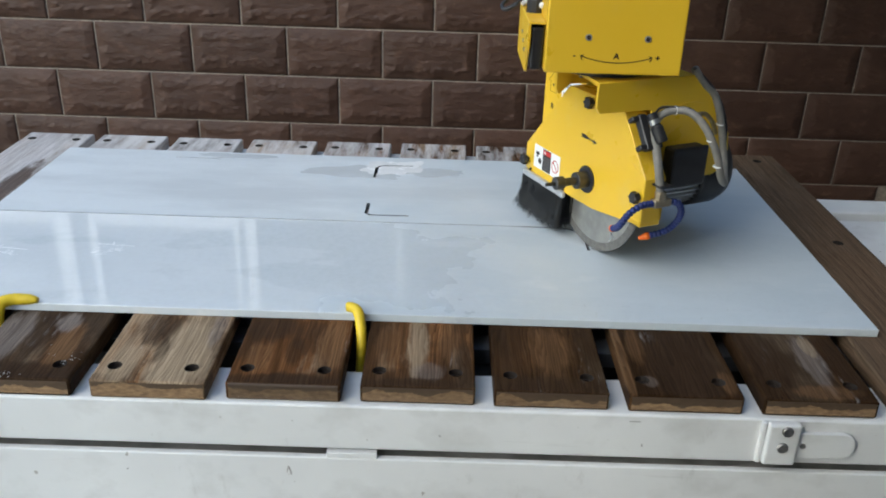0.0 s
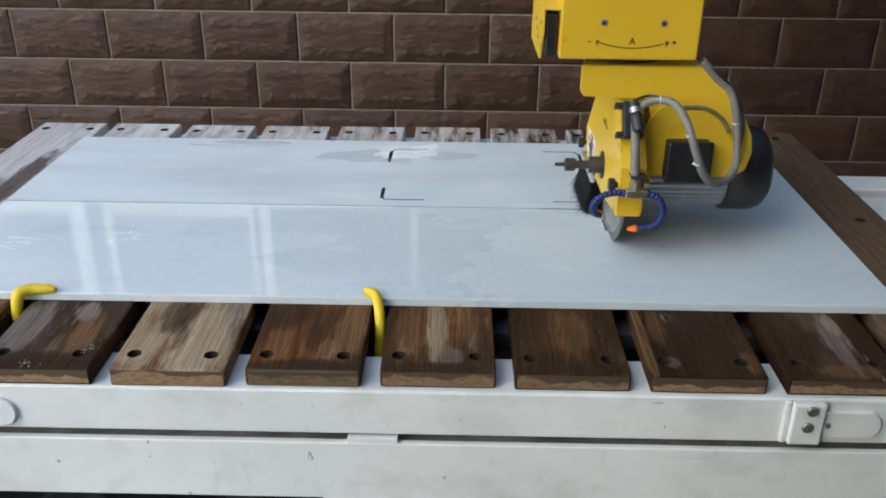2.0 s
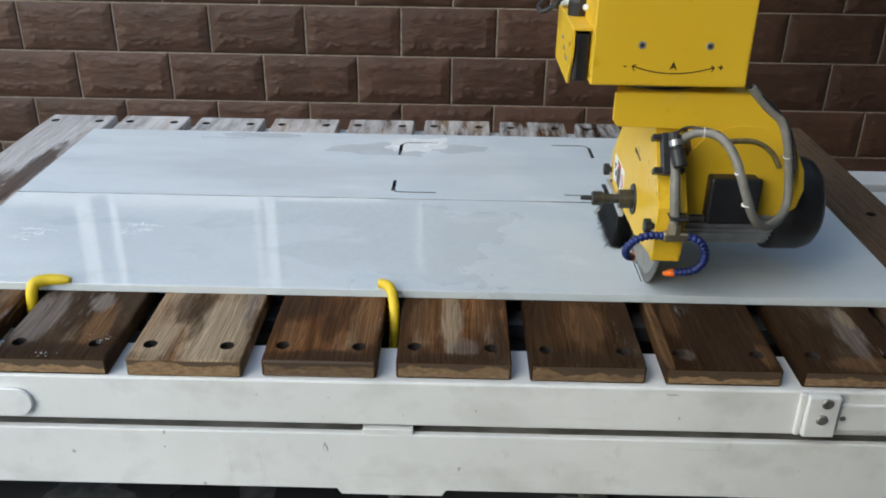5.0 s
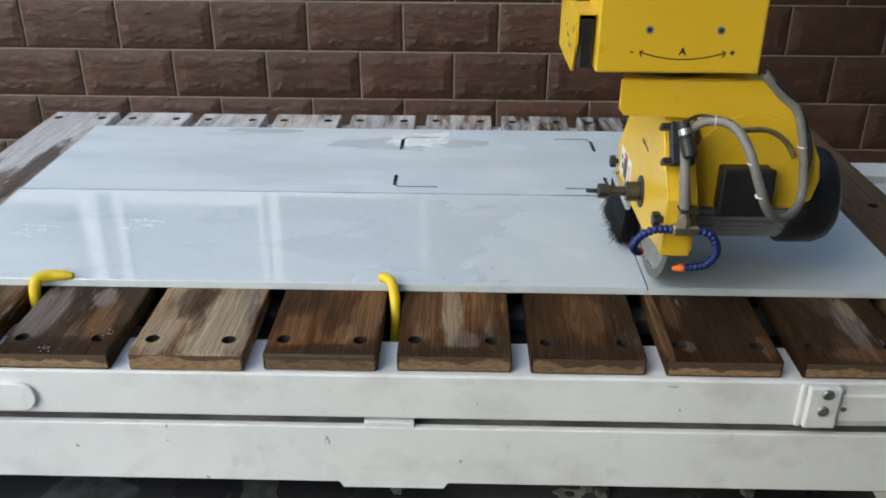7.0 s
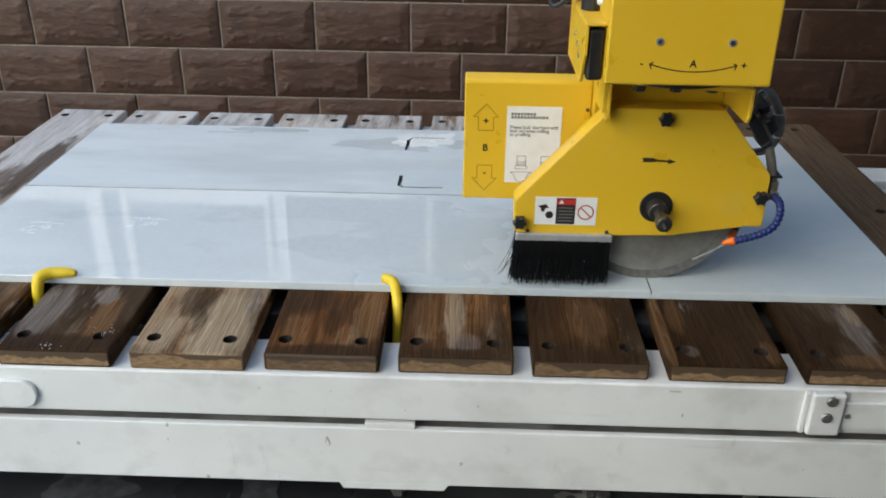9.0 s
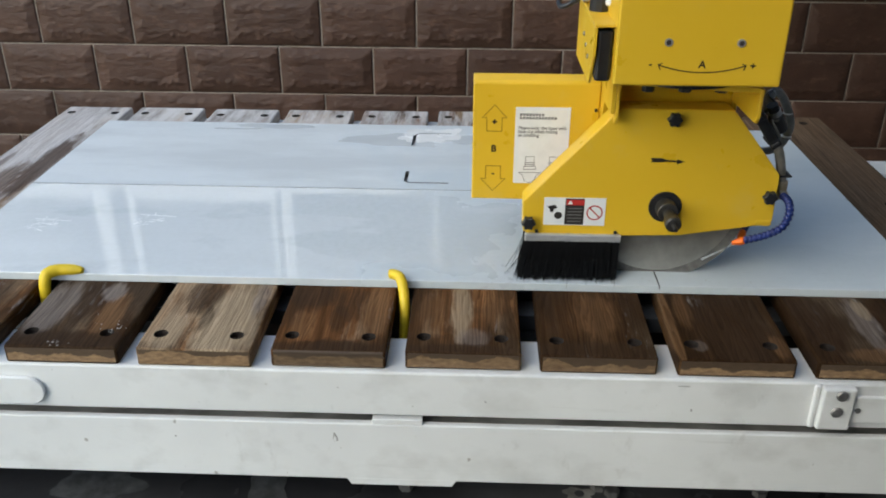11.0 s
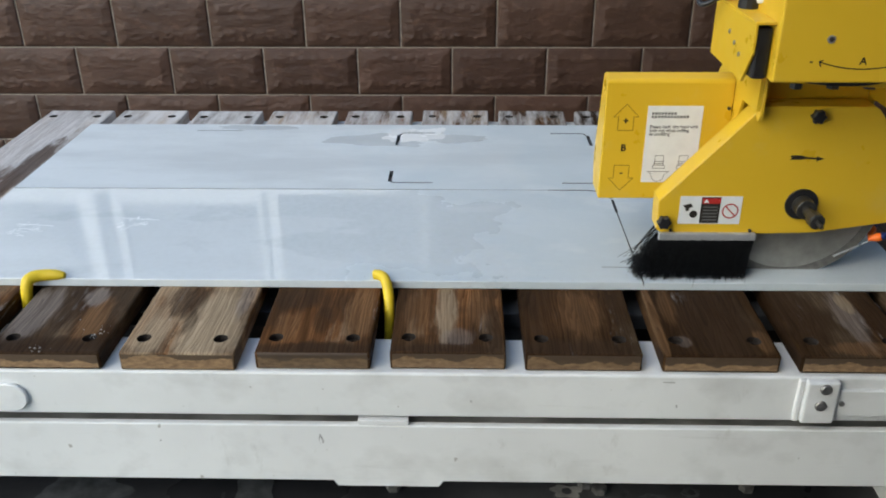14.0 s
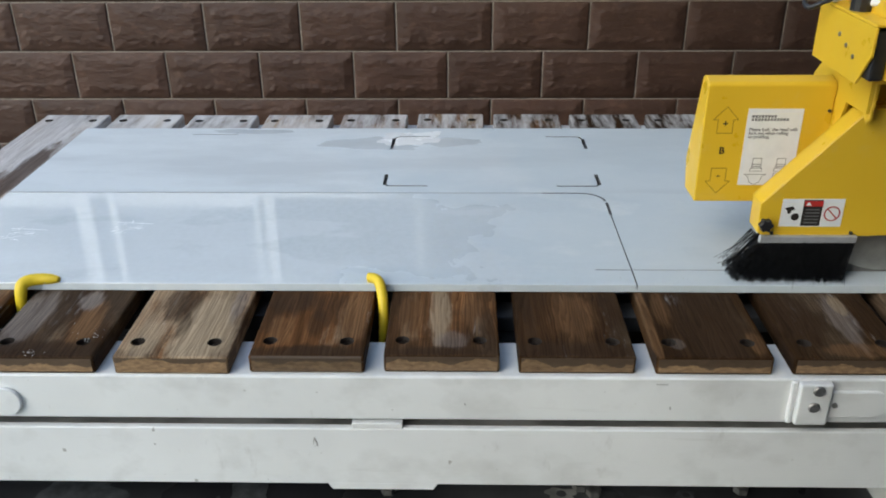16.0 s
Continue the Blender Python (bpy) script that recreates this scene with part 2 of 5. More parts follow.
def end_wood():
    m, nt, b = nodes_of("plank_end_grain", 0.6)
    oi = nt.nodes.new("ShaderNodeObjectInfo")
    rnd = oi.outputs["Random"]
    c = ramp(nt, tex(nt, 55, 6, (1, 1, 2.5), offset=rnd), [(0.3, (0.14, 0.080, 0.040)), (0.7, (0.31, 0.20, 0.105))])
    tone = ramp(nt, rnd, [(0.0, 0.55), (0.5, 1.0), (1.0, 1.2)])
    c = mix(nt, 1.0, c, tone, "MULTIPLY")
    tc, sep = nt.nodes.new("ShaderNodeTexCoord"), nt.nodes.new("ShaderNodeSeparateXYZ")
    nt.links.new(tc.outputs["Object"], sep.inputs[0])
    # water drawn down from the upper arris with a wavy lower edge
    up = nt.nodes.new("ShaderNodeMath")
    up.operation, up.inputs[1].default_value, up.inputs[2].default_value = "MULTIPLY_ADD", 20.0, 0.62
    nt.links.new(sep.outputs["Z"], up.inputs[0])
    add = nt.nodes.new("ShaderNodeMath")
    add.operation = "ADD"
    nt.links.new(up.outputs[0], add.inputs[0])
    nt.links.new(tex(nt, 17, 4, offset=rnd), add.inputs[1])
    kind = nt.nodes.new("ShaderNodeSeparateColor")
    nt.links.new(oi.outputs["Color"], kind.inputs[0])
    more = nt.nodes.new("ShaderNodeMath")
    more.operation, more.inputs[1].default_value = "MULTIPLY_ADD", 0.24
    nt.links.new(kind.outputs[1], more.inputs[0])
    nt.links.new(add.outputs[0], more.inputs[2])
    drip = ramp(nt, more.outputs[0], [(0.875, 0.0), (0.925, 0.85)])
    nt.links.new(mix(nt, drip, c, (0.05, 0.032, 0.02)), b.inputs["Base Color"])
    bump(nt, b, tex(nt, 120, 4, (1, 1, 2)), 0.3, 0.001)
    return m


def brick_tile():
    m, nt, b = nodes_of("brown_glazed_brick", 0.45)
    oi = nt.nodes.new("ShaderNodeObjectInfo")
    rnd = oi.outputs["Random"]
    c = ramp(nt, tex(nt, 6, 7, offset=rnd), [(0.3, (0.064, 0.0345, 0.0240)), (0.7, (0.090, 0.0485, 0.0340))])
    tone = ramp(nt, rnd, [(0.0, 0.86), (1.0, 1.1)])
    c = mix(nt, 1.0, c, tone, "MULTIPLY")
    dust = ramp(nt, tex(nt, 18, 8, rough=0.7, offset=rnd), [(0.58, 0.0), (0.8, 0.22)])
    c = mix(nt, dust, c, (0.20, 0.135, 0.105))
    b.inputs["Specular IOR Level"].default_value = 0.3
    # relief painted in colour: ridges lit paler, hollows shaded darker
    relief_light = tex(nt, 13, 7, (0.9, 1, 1.7), offset=rnd, rough=0.62)
    c = mix(nt, ramp(nt, relief_light, [(0.57, 0.0), (0.66, 0.24)]), c, (0.19, 0.108, 0.076))
    c = mix(nt, ramp(nt, relief_light, [(0.30, 0.20), (0.42, 0.0)]), c, (0.055, 0.029, 0.021))
    nt.links.new(c, b.inputs["Base Color"])
    nt.links.new(ramp(nt, tex(nt, 25, 5), [(0.3, 0.35), (0.7, 0.6)]), b.inputs["Roughness"])
    b1 = bump(nt, b, tex(nt, 11, 6, (0.8, 1, 2.0), offset=rnd, rough=0.58), 1.0, 0.013)
    bump(nt, b, tex(nt, 70, 4), 0.3, 0.002, under=b1)
    return m


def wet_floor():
    m, nt, b = nodes_of("wet_floor_and_gap_shade", 0.4)
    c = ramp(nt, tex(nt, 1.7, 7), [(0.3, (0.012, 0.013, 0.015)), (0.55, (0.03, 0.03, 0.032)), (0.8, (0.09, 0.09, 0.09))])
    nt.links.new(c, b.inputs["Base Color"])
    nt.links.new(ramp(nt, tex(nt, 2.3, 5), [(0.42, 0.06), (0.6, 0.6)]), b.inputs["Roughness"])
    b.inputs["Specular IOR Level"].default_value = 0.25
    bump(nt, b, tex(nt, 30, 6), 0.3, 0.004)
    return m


YELLOW, WHITE, SLAB, EDGE = yellow_paint(), white_paint(), slab_stone(), stone_edge()
BRICK, FLOOR, ENDWOOD = brick_tile(), wet_floor(), end_wood()
GROUT = plain("pale_grout", (0.28, 0.235, 0.19), 0.85, vary=0.25, scale=50)
BLACK = plain("black_plastic", (0.014, 0.014, 0.016), 0.42, vary=0.3)
RUBBER = plain("black_bristle", (0.006, 0.0065, 0.008), 0.5, vary=0.3)
STEEL = plain("brushed_steel", (0.45, 0.46, 0.47), 0.32, 1.0, 0.15, 60)
DARKSTEEL = plain("dark_tool_steel", (0.09, 0.088, 0.085), 0.4, 0.8, 0.25, 60)
BLADE = plain("worn_blade_steel", (0.38, 0.372, 0.345), 0.45, 0.75, 0.2, 18)
RIM = plain("sintered_blade_rim", (0.17, 0.165, 0.155), 0.7, 0.4, 0.25, 80)
ALU = plain("finned_aluminium", (0.52, 0.53, 0.54), 0.42, 0.55, 0.12, 40)
GREYHOSE = plain("grey_conduit", (0.19, 0.18, 0.16), 0.5, vary=0.2, scale=40)
OCHRE_HOSE = plain("ochre_brown_hose", (0.26, 0.20, 0.085), 0.7, vary=0.3, scale=40)
BLUE = plain("blue_plastic_hose", (0.007, 0.019, 0.12), 0.38, vary=0.2)
ORANGE = plain("orange_plastic_nozzle", (0.85, 0.16, 0.01), 0.4, vary=0.1)
BRASS = plain("nickel_brass", (0.42, 0.36, 0.26), 0.35, 0.9, 0.2)
HOOK = plain("yellow_rubber", (0.74, 0.52, 0.02), 0.45, vary=0.12, scale=25)
PAPER = plain("white_sticker", (0.78, 0.79, 0.78), 0.35, vary=0.05, relief=0)
INK = plain("black_ink", (0.02, 0.016, 0.012), 0.5, vary=0.1, relief=0)
GREYINK = plain("grey_ink", (0.16, 0.16, 0.16), 0.5, vary=0.1, relief=0)
RED = plain("red_ink", (0.50, 0.03, 0.025), 0.45, vary=0.1, relief=0)
AMBER = plain("ochre_ink", (0.34, 0.19, 0.006), 0.5, vary=0.1, relief=0)
PALE = plain("pale_render", (0.52, 0.54, 0.55), 0.9, vary=0.1, scale=6)
PLASTER = plain("grey_render", (0.115, 0.122, 0.128), 0.9, vary=0.15, scale=8)
CURTAIN = plain("dim_blue_grey_render", (0.36, 0.40, 0.44), 0.9, vary=0.1, scale=4)
GLINT = plain("white_reflection", (0.80, 0.81, 0.81), 0.6, vary=0.1, scale=120)
SCUFF = plain("scuffed_paint", (0.36, 0.35, 0.34), 0.7, vary=0.3, scale=80)
RAIL = plain("dull_grey_rail", (0.06, 0.064, 0.07), 0.6, vary=0.3, scale=12)
# grey for froth and screws; on the ledge it paints the gap's shade
GRIME_SHADE = plain("grime_and_shade_grey", (0.26, 0.25, 0.23), 0.7, vary=0.4, scale=12)
FROTH = plain("dried_froth", (0.05, 0.052, 0.054), 0.6, vary=0.6, scale=30)
DRIED = plain("dried_white_slurry", (0.80, 0.81, 0.81), 0.25, vary=0.06, scale=14, relief=0)
DAMP = plain("damp_stone_film", (0.55, 0.585, 0.605), 0.16, vary=0.08, scale=8, relief=0)
GRIT = plain("stone_crumb", (0.50, 0.50, 0.49), 0.8, vary=0.3, scale=200)
CUT_SHADE = plain("cut_shade_and_slurry", (0.10, 0.10, 0.10), 0.7, vary=0.3, scale=60)
HOLE = plain("shaded_bore", (0.018, 0.012, 0.008), 0.8, vary=0.3)
FRAME = plain("white_window_frame", (0.86, 0.86, 0.86), 0.4, vary=0.05)
BOLT = plain("zinc_bolt", (0.30, 0.29, 0.28), 0.45, 0.8, 0.3, 60)
WIRE = plain("white_cable", (0.72, 0.72, 0.70), 0.5, vary=0.1)
# wet tray; its darkness also paints shade on the web behind the beams
TRAY_AND_SHADE = wet_floor()


def spray():
    m, nt, b = nodes_of("cooling_water", 0.25)
    b.inputs["Transmission Weight"].default_value, b.inputs["IOR"].default_value = 0.85, 1.33
    nt.links.new(ramp(nt, tex(nt, 90, 3), [(0.3, 0.15), (0.7, 0.5)]), b.inputs["Roughness"])
    b.inputs["Base Color"].default_value = (0.85, 0.88, 0.9, 1)
    return m


SPRAY = spray()


def glass():
    m, nt, b = nodes_of("window_glass", 0.0)
    b.inputs["Transmission Weight"].default_value = 1.0
    b.inputs["IOR"].default_value = 1.45
    return m


GLASS = glass()


# ------------------------------------------------------------------ building helpers
def empty(name):
    return new(name)


def finish(bm, name, mat, smooth=False):
    me = bpy.data.meshes.new(name)
    bmesh.ops.recalc_face_normals(bm, faces=bm.faces)
    bm.to_mesh(me)
    bm.free()
    me.materials.append(mat)
    if smooth:
        for p in me.polygons:
            p.use_smooth = True
    return me


def part(name, bm, mat, parent=None, label="", smooth=False):
    ob = new(name, finish(bm, name, mat, smooth))
    ob.parent = parent
    if label:
        ob["label"] = label
    return ob


def boxed(x0, x1, y0, y1, z0, z1, bevel=0.0, seg=2, bm=None):
    b = bmesh.new()
    v = [b.verts.new((x, y, z)) for x in (x0, x1) for y in (y0, y1) for z in (z0, z1)]
    for f in ((0, 1, 3, 2), (4, 6, 7, 5), (0, 4, 5, 1), (2, 3, 7, 6), (0, 2, 6, 4), (1, 5, 7, 3)):
        b.faces.new([v[i] for i in f])
    bmesh.ops.recalc_face_normals(b, faces=b.faces)
    if bevel:
        bmesh.ops.bevel(b, geom=b.edges[:], offset=bevel, segments=seg, affect="EDGES", profile=0.5)
    if bm is None:
        return b
    return joined(bm, b)


def joined(bm, other, m=None):
    if m is not None:
        bmesh.ops.transform(other, matrix=m, verts=other.verts)
    me = bpy.data.meshes.new("tmp")
    other.to_mesh(me)
    other.free()
    bm.from_mesh(me)
    bpy.data.meshes.remove(me)
    return bm


def prism(outline, a, b, axis="y", bevel=0.0, seg=2):
    """A flat outline drawn out from a to b along an axis. Outline in (x, z) for y, (y, z) for x, (x, y) for z."""
    bm = bmesh.new()
    put = {"y": lambda p, d: (p[0], d, p[1]), "x": lambda p, d: (d, p[0], p[1]), "z": lambda p, d: (p[0], p[1], d)}[axis]
    lo = [bm.verts.new(put(p, a)) for p in outline]
    hi = [bm.verts.new(put(p, b)) for p in outline]
    n = len(outline)
    bm.faces.new(lo)
    bm.faces.new(hi[::-1])
    for i in range(n):
        bm.faces.new((lo[i], lo[(i + 1) % n], hi[(i + 1) % n], hi[i]))
    bmesh.ops.recalc_face_normals(bm, faces=bm.faces)
    if bevel:
        bmesh.ops.bevel(bm, geom=bm.edges[:], offset=bevel, segments=seg, affect="EDGES", profile=0.5)
    return bm


AIM = {"x": pose(0, 0, 0, 0, 90, 0), "y": pose(0, 0, 0, -90, 0, 0), "z": Matrix.Identity(4)}


def lathe(profile, axis="z", at=(0, 0, 0), seg=32):
    """Rings of (distance along the axis, radius)."""
    bm = bmesh.new()
    rings = []
    for d, r in profile:
        rings.append([bm.verts.new((r * math.cos(2 * math.pi * i / seg), r * math.sin(2 * math.pi * i / seg), d)) for i in range(seg)])
    for a, b in zip(rings, rings[1:]):
        for i in range(seg):
            bm.faces.new((a[i], a[(i + 1) % seg], b[(i + 1) % seg], b[i]))
    bm.faces.new(rings[0][::-1])
    bm.faces.new(rings[-1])
    bmesh.ops.transform(bm, matrix=Matrix.Translation(at) @ AIM[axis], verts=bm.verts)
    bmesh.ops.recalc_face_normals(bm, faces=bm.faces)
    return bm


def smooth_line(points, per=6):
    pts = [Vector(p) for p in points]
    out = []
    for i in range(len(pts) - 1):
        p0, p1, p2, p3 = pts[max(i - 1, 0)], pts[i], pts[i + 1], pts[min(i + 2, len(pts) - 1)]
        for k in range(per):
            t = k / per
            out.append(0.5 * (2 * p1 + (p2 - p0) * t + (2 * p0 - 5 * p1 + 4 * p2 - p3) * t * t + (3 * p1 - p0 - 3 * p2 + p3) * t ** 3))
    out.append(pts[-1])
    return out


def tube(points, radius, seg=10, per=6, bm=None):
    """A round rod along a smooth line. radius: a number or a function of 0..1."""
    bm = bm or bmesh.new()
    line = smooth_line(points, per) if per else [Vector(p) for p in points]
    rings, side = [], None
    for i, p in enumerate(line):
        d = (line[min(i + 1, len(line) - 1)] - line[max(i - 1, 0)]).normalized()
        side = d.orthogonal() if side is None else side - d * side.dot(d)
        side.normalize()
        up = d.cross(side)
        r = radius(i / (len(line) - 1)) if callable(radius) else radius
        rings.append([bm.verts.new(p + r * (math.cos(2 * math.pi * k / seg) * side + math.sin(2 * math.pi * k / seg) * up)) for k in range(seg)])
    for a, b in zip(rings, rings[1:]):
        for k in range(seg):
            bm.faces.new((a[k], a[(k + 1) % seg], b[(k + 1) % seg], b[k]))
    bm.faces.new(rings[0][::-1])
    bm.faces.new(rings[-1])
    return bm


def carve(bm, cutters):
    """The mesh of bm with the cutters' meshes taken out of it."""
    body = new("carving", finish(bm, "carving", EDGE))
    cut = bmesh.new()
    for c in cutters:
        joined(cut, c)
    tool = new("tool", finish(cut, "tool", EDGE))
    mod = body.modifiers.new("cut", "BOOLEAN")
    mod.object, mod.operation, mod.solver, mod.use_self = tool, "DIFFERENCE", "EXACT", True
    got = body.evaluated_get(bpy.context.evaluated_depsgraph_get())
    out = bmesh.new()
    me = bpy.data.meshes.new_from_object(got)
    out.from_mesh(me)
    for ob in (body, tool):
        old = ob.data
        bpy.data.objects.remove(ob)
        bpy.data.meshes.remove(old)
    bpy.data.meshes.remove(me)
    return out


def lettering(text, size, m, thick=0.0003, gap=1.0, line=1.0, align="CENTER"):
    cu = bpy.data.curves.new("lettering", "FONT")
    cu.body, cu.size, cu.extrude, cu.align_x, cu.space_character, cu.space_line = text, size, thick, align, gap, line
    cu.resolution_u = 3
    cu.offset = size * 0.022
    ob = new("lettering", cu)
    me = bpy.data.meshes.new_from_object(ob.evaluated_get(bpy.context.evaluated_depsgraph_get()))
    bpy.data.objects.remove(ob)
    bpy.data.curves.remove(cu)
    bm = bmesh.new()
    bm.from_mesh(me)
    bpy.data.meshes.remove(me)
    bmesh.ops.transform(bm, matrix=m, verts=bm.verts)
    return bm


FACE = pose(0, 0, 0, 90, 0, 0)  # text in the x-z plane, read from -y


def strip(points, width, y0, y1):
    """A ribbon of even width along points in the x-z plane, drawn out in y."""
    bm = bmesh.new()
    for (xa, za), (xb, zb) in zip(points, points[1:]):
        d = Vector((xb - xa, zb - za))
        n = Vector((-d.y, d.x)).normalized() * width / 2
        e = d.normalized() * width * 0.2
        q = [(xa + n.x - e.x, za + n.y - e.y), (xa - n.x - e.x, za - n.y - e.y), (xb - n.x + e.x, zb - n.y + e.y), (xb + n.x + e.x, zb + n.y + e.y)]
        joined(bm, prism(q, y0, y1))
    return bm


# ------------------------------------------------------------------ plan
TOP = 0.80            # upper face of the planks
PITCH = 0.28
PLANK_Y0, PLANK_Y1 = 0.022, 1.650
FRONT = 0.016         # face of the table's front beam
WALL_Y = 3.07
ROW, TILE = 0.257, 0.5


def structure():
    bm = boxed(-30, 30, -30, 30, -0.3, 0)
    tagged(part("ground", bm, FLOOR), "dark wet concrete floor with puddles", "floor", kind="structure")
    # rear wall: brick-faced dado below a band of windows
    dado = tagged(part("wall_north", boxed(-4.2, 3.6, WALL_Y + 0.003, WALL_Y + 0.25, 0, 1.74), GROUT),
                  "wall faced with brown rock-cut bricks and pale joints", "wall", kind="structure")
    tagged(part("wall_north_top", boxed(-4.2, 3.6, WALL_Y + 0.012, WALL_Y + 0.25, 3.0, 3.3), PALE), "plain rendered wall above the windows", "wall", kind="structure")
    for k, (a, b) in enumerate(((-4.2, -3.2), (1.3, 3.6))):
        tagged(part("wall_north_pier_%d" % (k + 1), boxed(a, b, WALL_Y + 0.012, WALL_Y + 0.25, 1.74, 3.0), PALE), "plain pale rendered wall pier", "wall", kind="structure")
    # added out of view: three walls that keep sky light off the right side
    tagged(part("wall_east", boxed(3.6, 3.8, -1.7, WALL_Y + 0.25, 0, 5.0), PLASTER), "unseen grey wall added to shade the right side", "wall", kind="structure")
    tagged(part("wall_side", boxed(2.2, 2.4, -1.7, -0.15, 0, 5.0), PLASTER), "unseen grey return wall added to shade the beams' right end", "wall", kind="structure")
    tagged(part("wall_south", boxed(0.55, 3.8, -1.90, -1.70, 0, 5.0), PLASTER), "unseen grey wall added behind the camera to cut front light", "wall", kind="structure")
    # added out of view: a canopy that shades the right of the brick wall
    tagged(part("ceiling", boxed(0.95, 3.6, 1.55, WALL_Y + 0.01, 2.12, 2.22), PLASTER), "unseen low canopy added to darken the bricks on the right", "ceiling", kind="structure")
    return dado


def windows():
    posts = [-3.16, -2.2, -1.235, -1.06, -0.225, -0.142, 0.725, 1.26]
    wide = {-1.235: 0.10, -0.142: 0.065, -0.225: 0.03, -1.06: 0.05, 0.725: 0.035}
    w = tagged(empty("window_1"), "white framed window band with clear panes", "window", kind="structure")
    tagged(part("wall_inner", boxed(-3.6, 3.4, WALL_Y + 1.1, WALL_Y + 1.2, 0, 3.3), CURTAIN), "pale inner wall seen behind the window panes", "wall", kind="structure")
    for z0, z1 in ((1.742, 1.80), (2.94, 2.998)):
        part("frame_rail", boxed(-3.2, 1.3, WALL_Y + 0.03, WALL_Y + 0.11, z0, z1, 0.004), FRAME, w)
    for a, b in ((-2.17, -1.286), (-1.034, -0.241)):
        part("sash_rail", boxed(a, b, WALL_Y + 0.038, WALL_Y + 0.100, 1.8005, 1.862, 0.004), FRAME, w)
    for x in posts:
        h = wide.get(x, 0.06) / 2
        part("mullion", boxed(x - h, x + h, WALL_Y + 0.035, WALL_Y + 0.105, 1.80, 2.94, 0.004), FRAME, w)
    for a, b in zip(posts, posts[1:]):
        p = part("pane", boxed(a + 0.02, b - 0.02, WALL_Y + 0.065, WALL_Y + 0.071, 1.80, 2.94), GLASS, w)
        p.visible_shadow = False


def tiles(dado):
    rng = random.Random(4)
    nx, nz = 50, 26
    meshes = []
    for k in range(8):
        bm = bmesh.new()
        w, h = TILE - 0.0085, ROW - 0.0085
        g = [[None] * (nz + 1) for _ in range(nx + 1)]
        for i in range(nx + 1):
            for j in range(nz + 1):
                u, v = i / nx, j / nz
                edge = min(u * w, (1 - u) * w, v * h, (1 - v) * h)
                p = Vector((u * 6 + k * 9, v * 5.5, k * 3.7))
                # chamfered border, a chipped shoulder where it meets the flat middle
                slope = 0.052 + 0.006 * noise.noise(p * 1.7) + 0.008 * noise.noise(p * 4.1)
                rise = 0.0135 * min(1, edge / slope)
                if edge > 0.008:
                    chip = max(0, 1 - abs(edge - slope) / 0.030) * (1.0 if v < 0.5 else 0.55)
                    rise += 0.0016 * noise.noise(p * 0.8) + chip * (0.017 * abs(noise.noise(Vector((u * 13, v * 17 + k * 5, k * 2.1)))) - 0.004 + 0.005 * noise.noise(p * 5.3))
                    rise += 0.0018 * noise.noise(p * 6.0)
                g[i][j] = bm.verts.new((u * w - w / 2, -rise, v * h - h / 2))
        for i in range(nx):
            for j in range(nz):
                bm.faces.new((g[i][j], g[i + 1][j], g[i + 1][j + 1], g[i][j + 1]))
        rim = [g[i][0] for i in range(nx + 1)] + [g[nx][j] for j in range(1, nz + 1)] + [g[i][nz] for i in range(nx - 1, -1, -1)] + [g[0][j] for j in range(nz - 1, 0, -1)]
        back = [bm.verts.new((q.co.x, 0.014, q.co.z)) for q in rim]
        for i in range(len(rim)):
            bm.faces.new((rim[i], back[i], back[(i + 1) % len(rim)], rim[(i + 1) % len(rim)]))
        meshes.append(finish(bm, "brick", BRICK, True))
    z0 = 0.695
    for r in range(-3, 4):
        shift = 0.124 if r % 2 == 0 else 0.124 - 0.25 + 0.018
        # r counts courses above the joint at 0.695; odd courses stand half a brick over
        zc = z0 + (r + 0.5) * ROW
        if zc + ROW / 2 > 1.76:
            continue
        for c in range(-8, 10):
            xc = shift + (c + 0.5) * TILE
            if not -3.9 < xc < 3.4:
                continue
            ob = new("brick", meshes[rng.randrange(8)])
            ob.parent = dado
            ob.location = (xc, WALL_Y, zc)


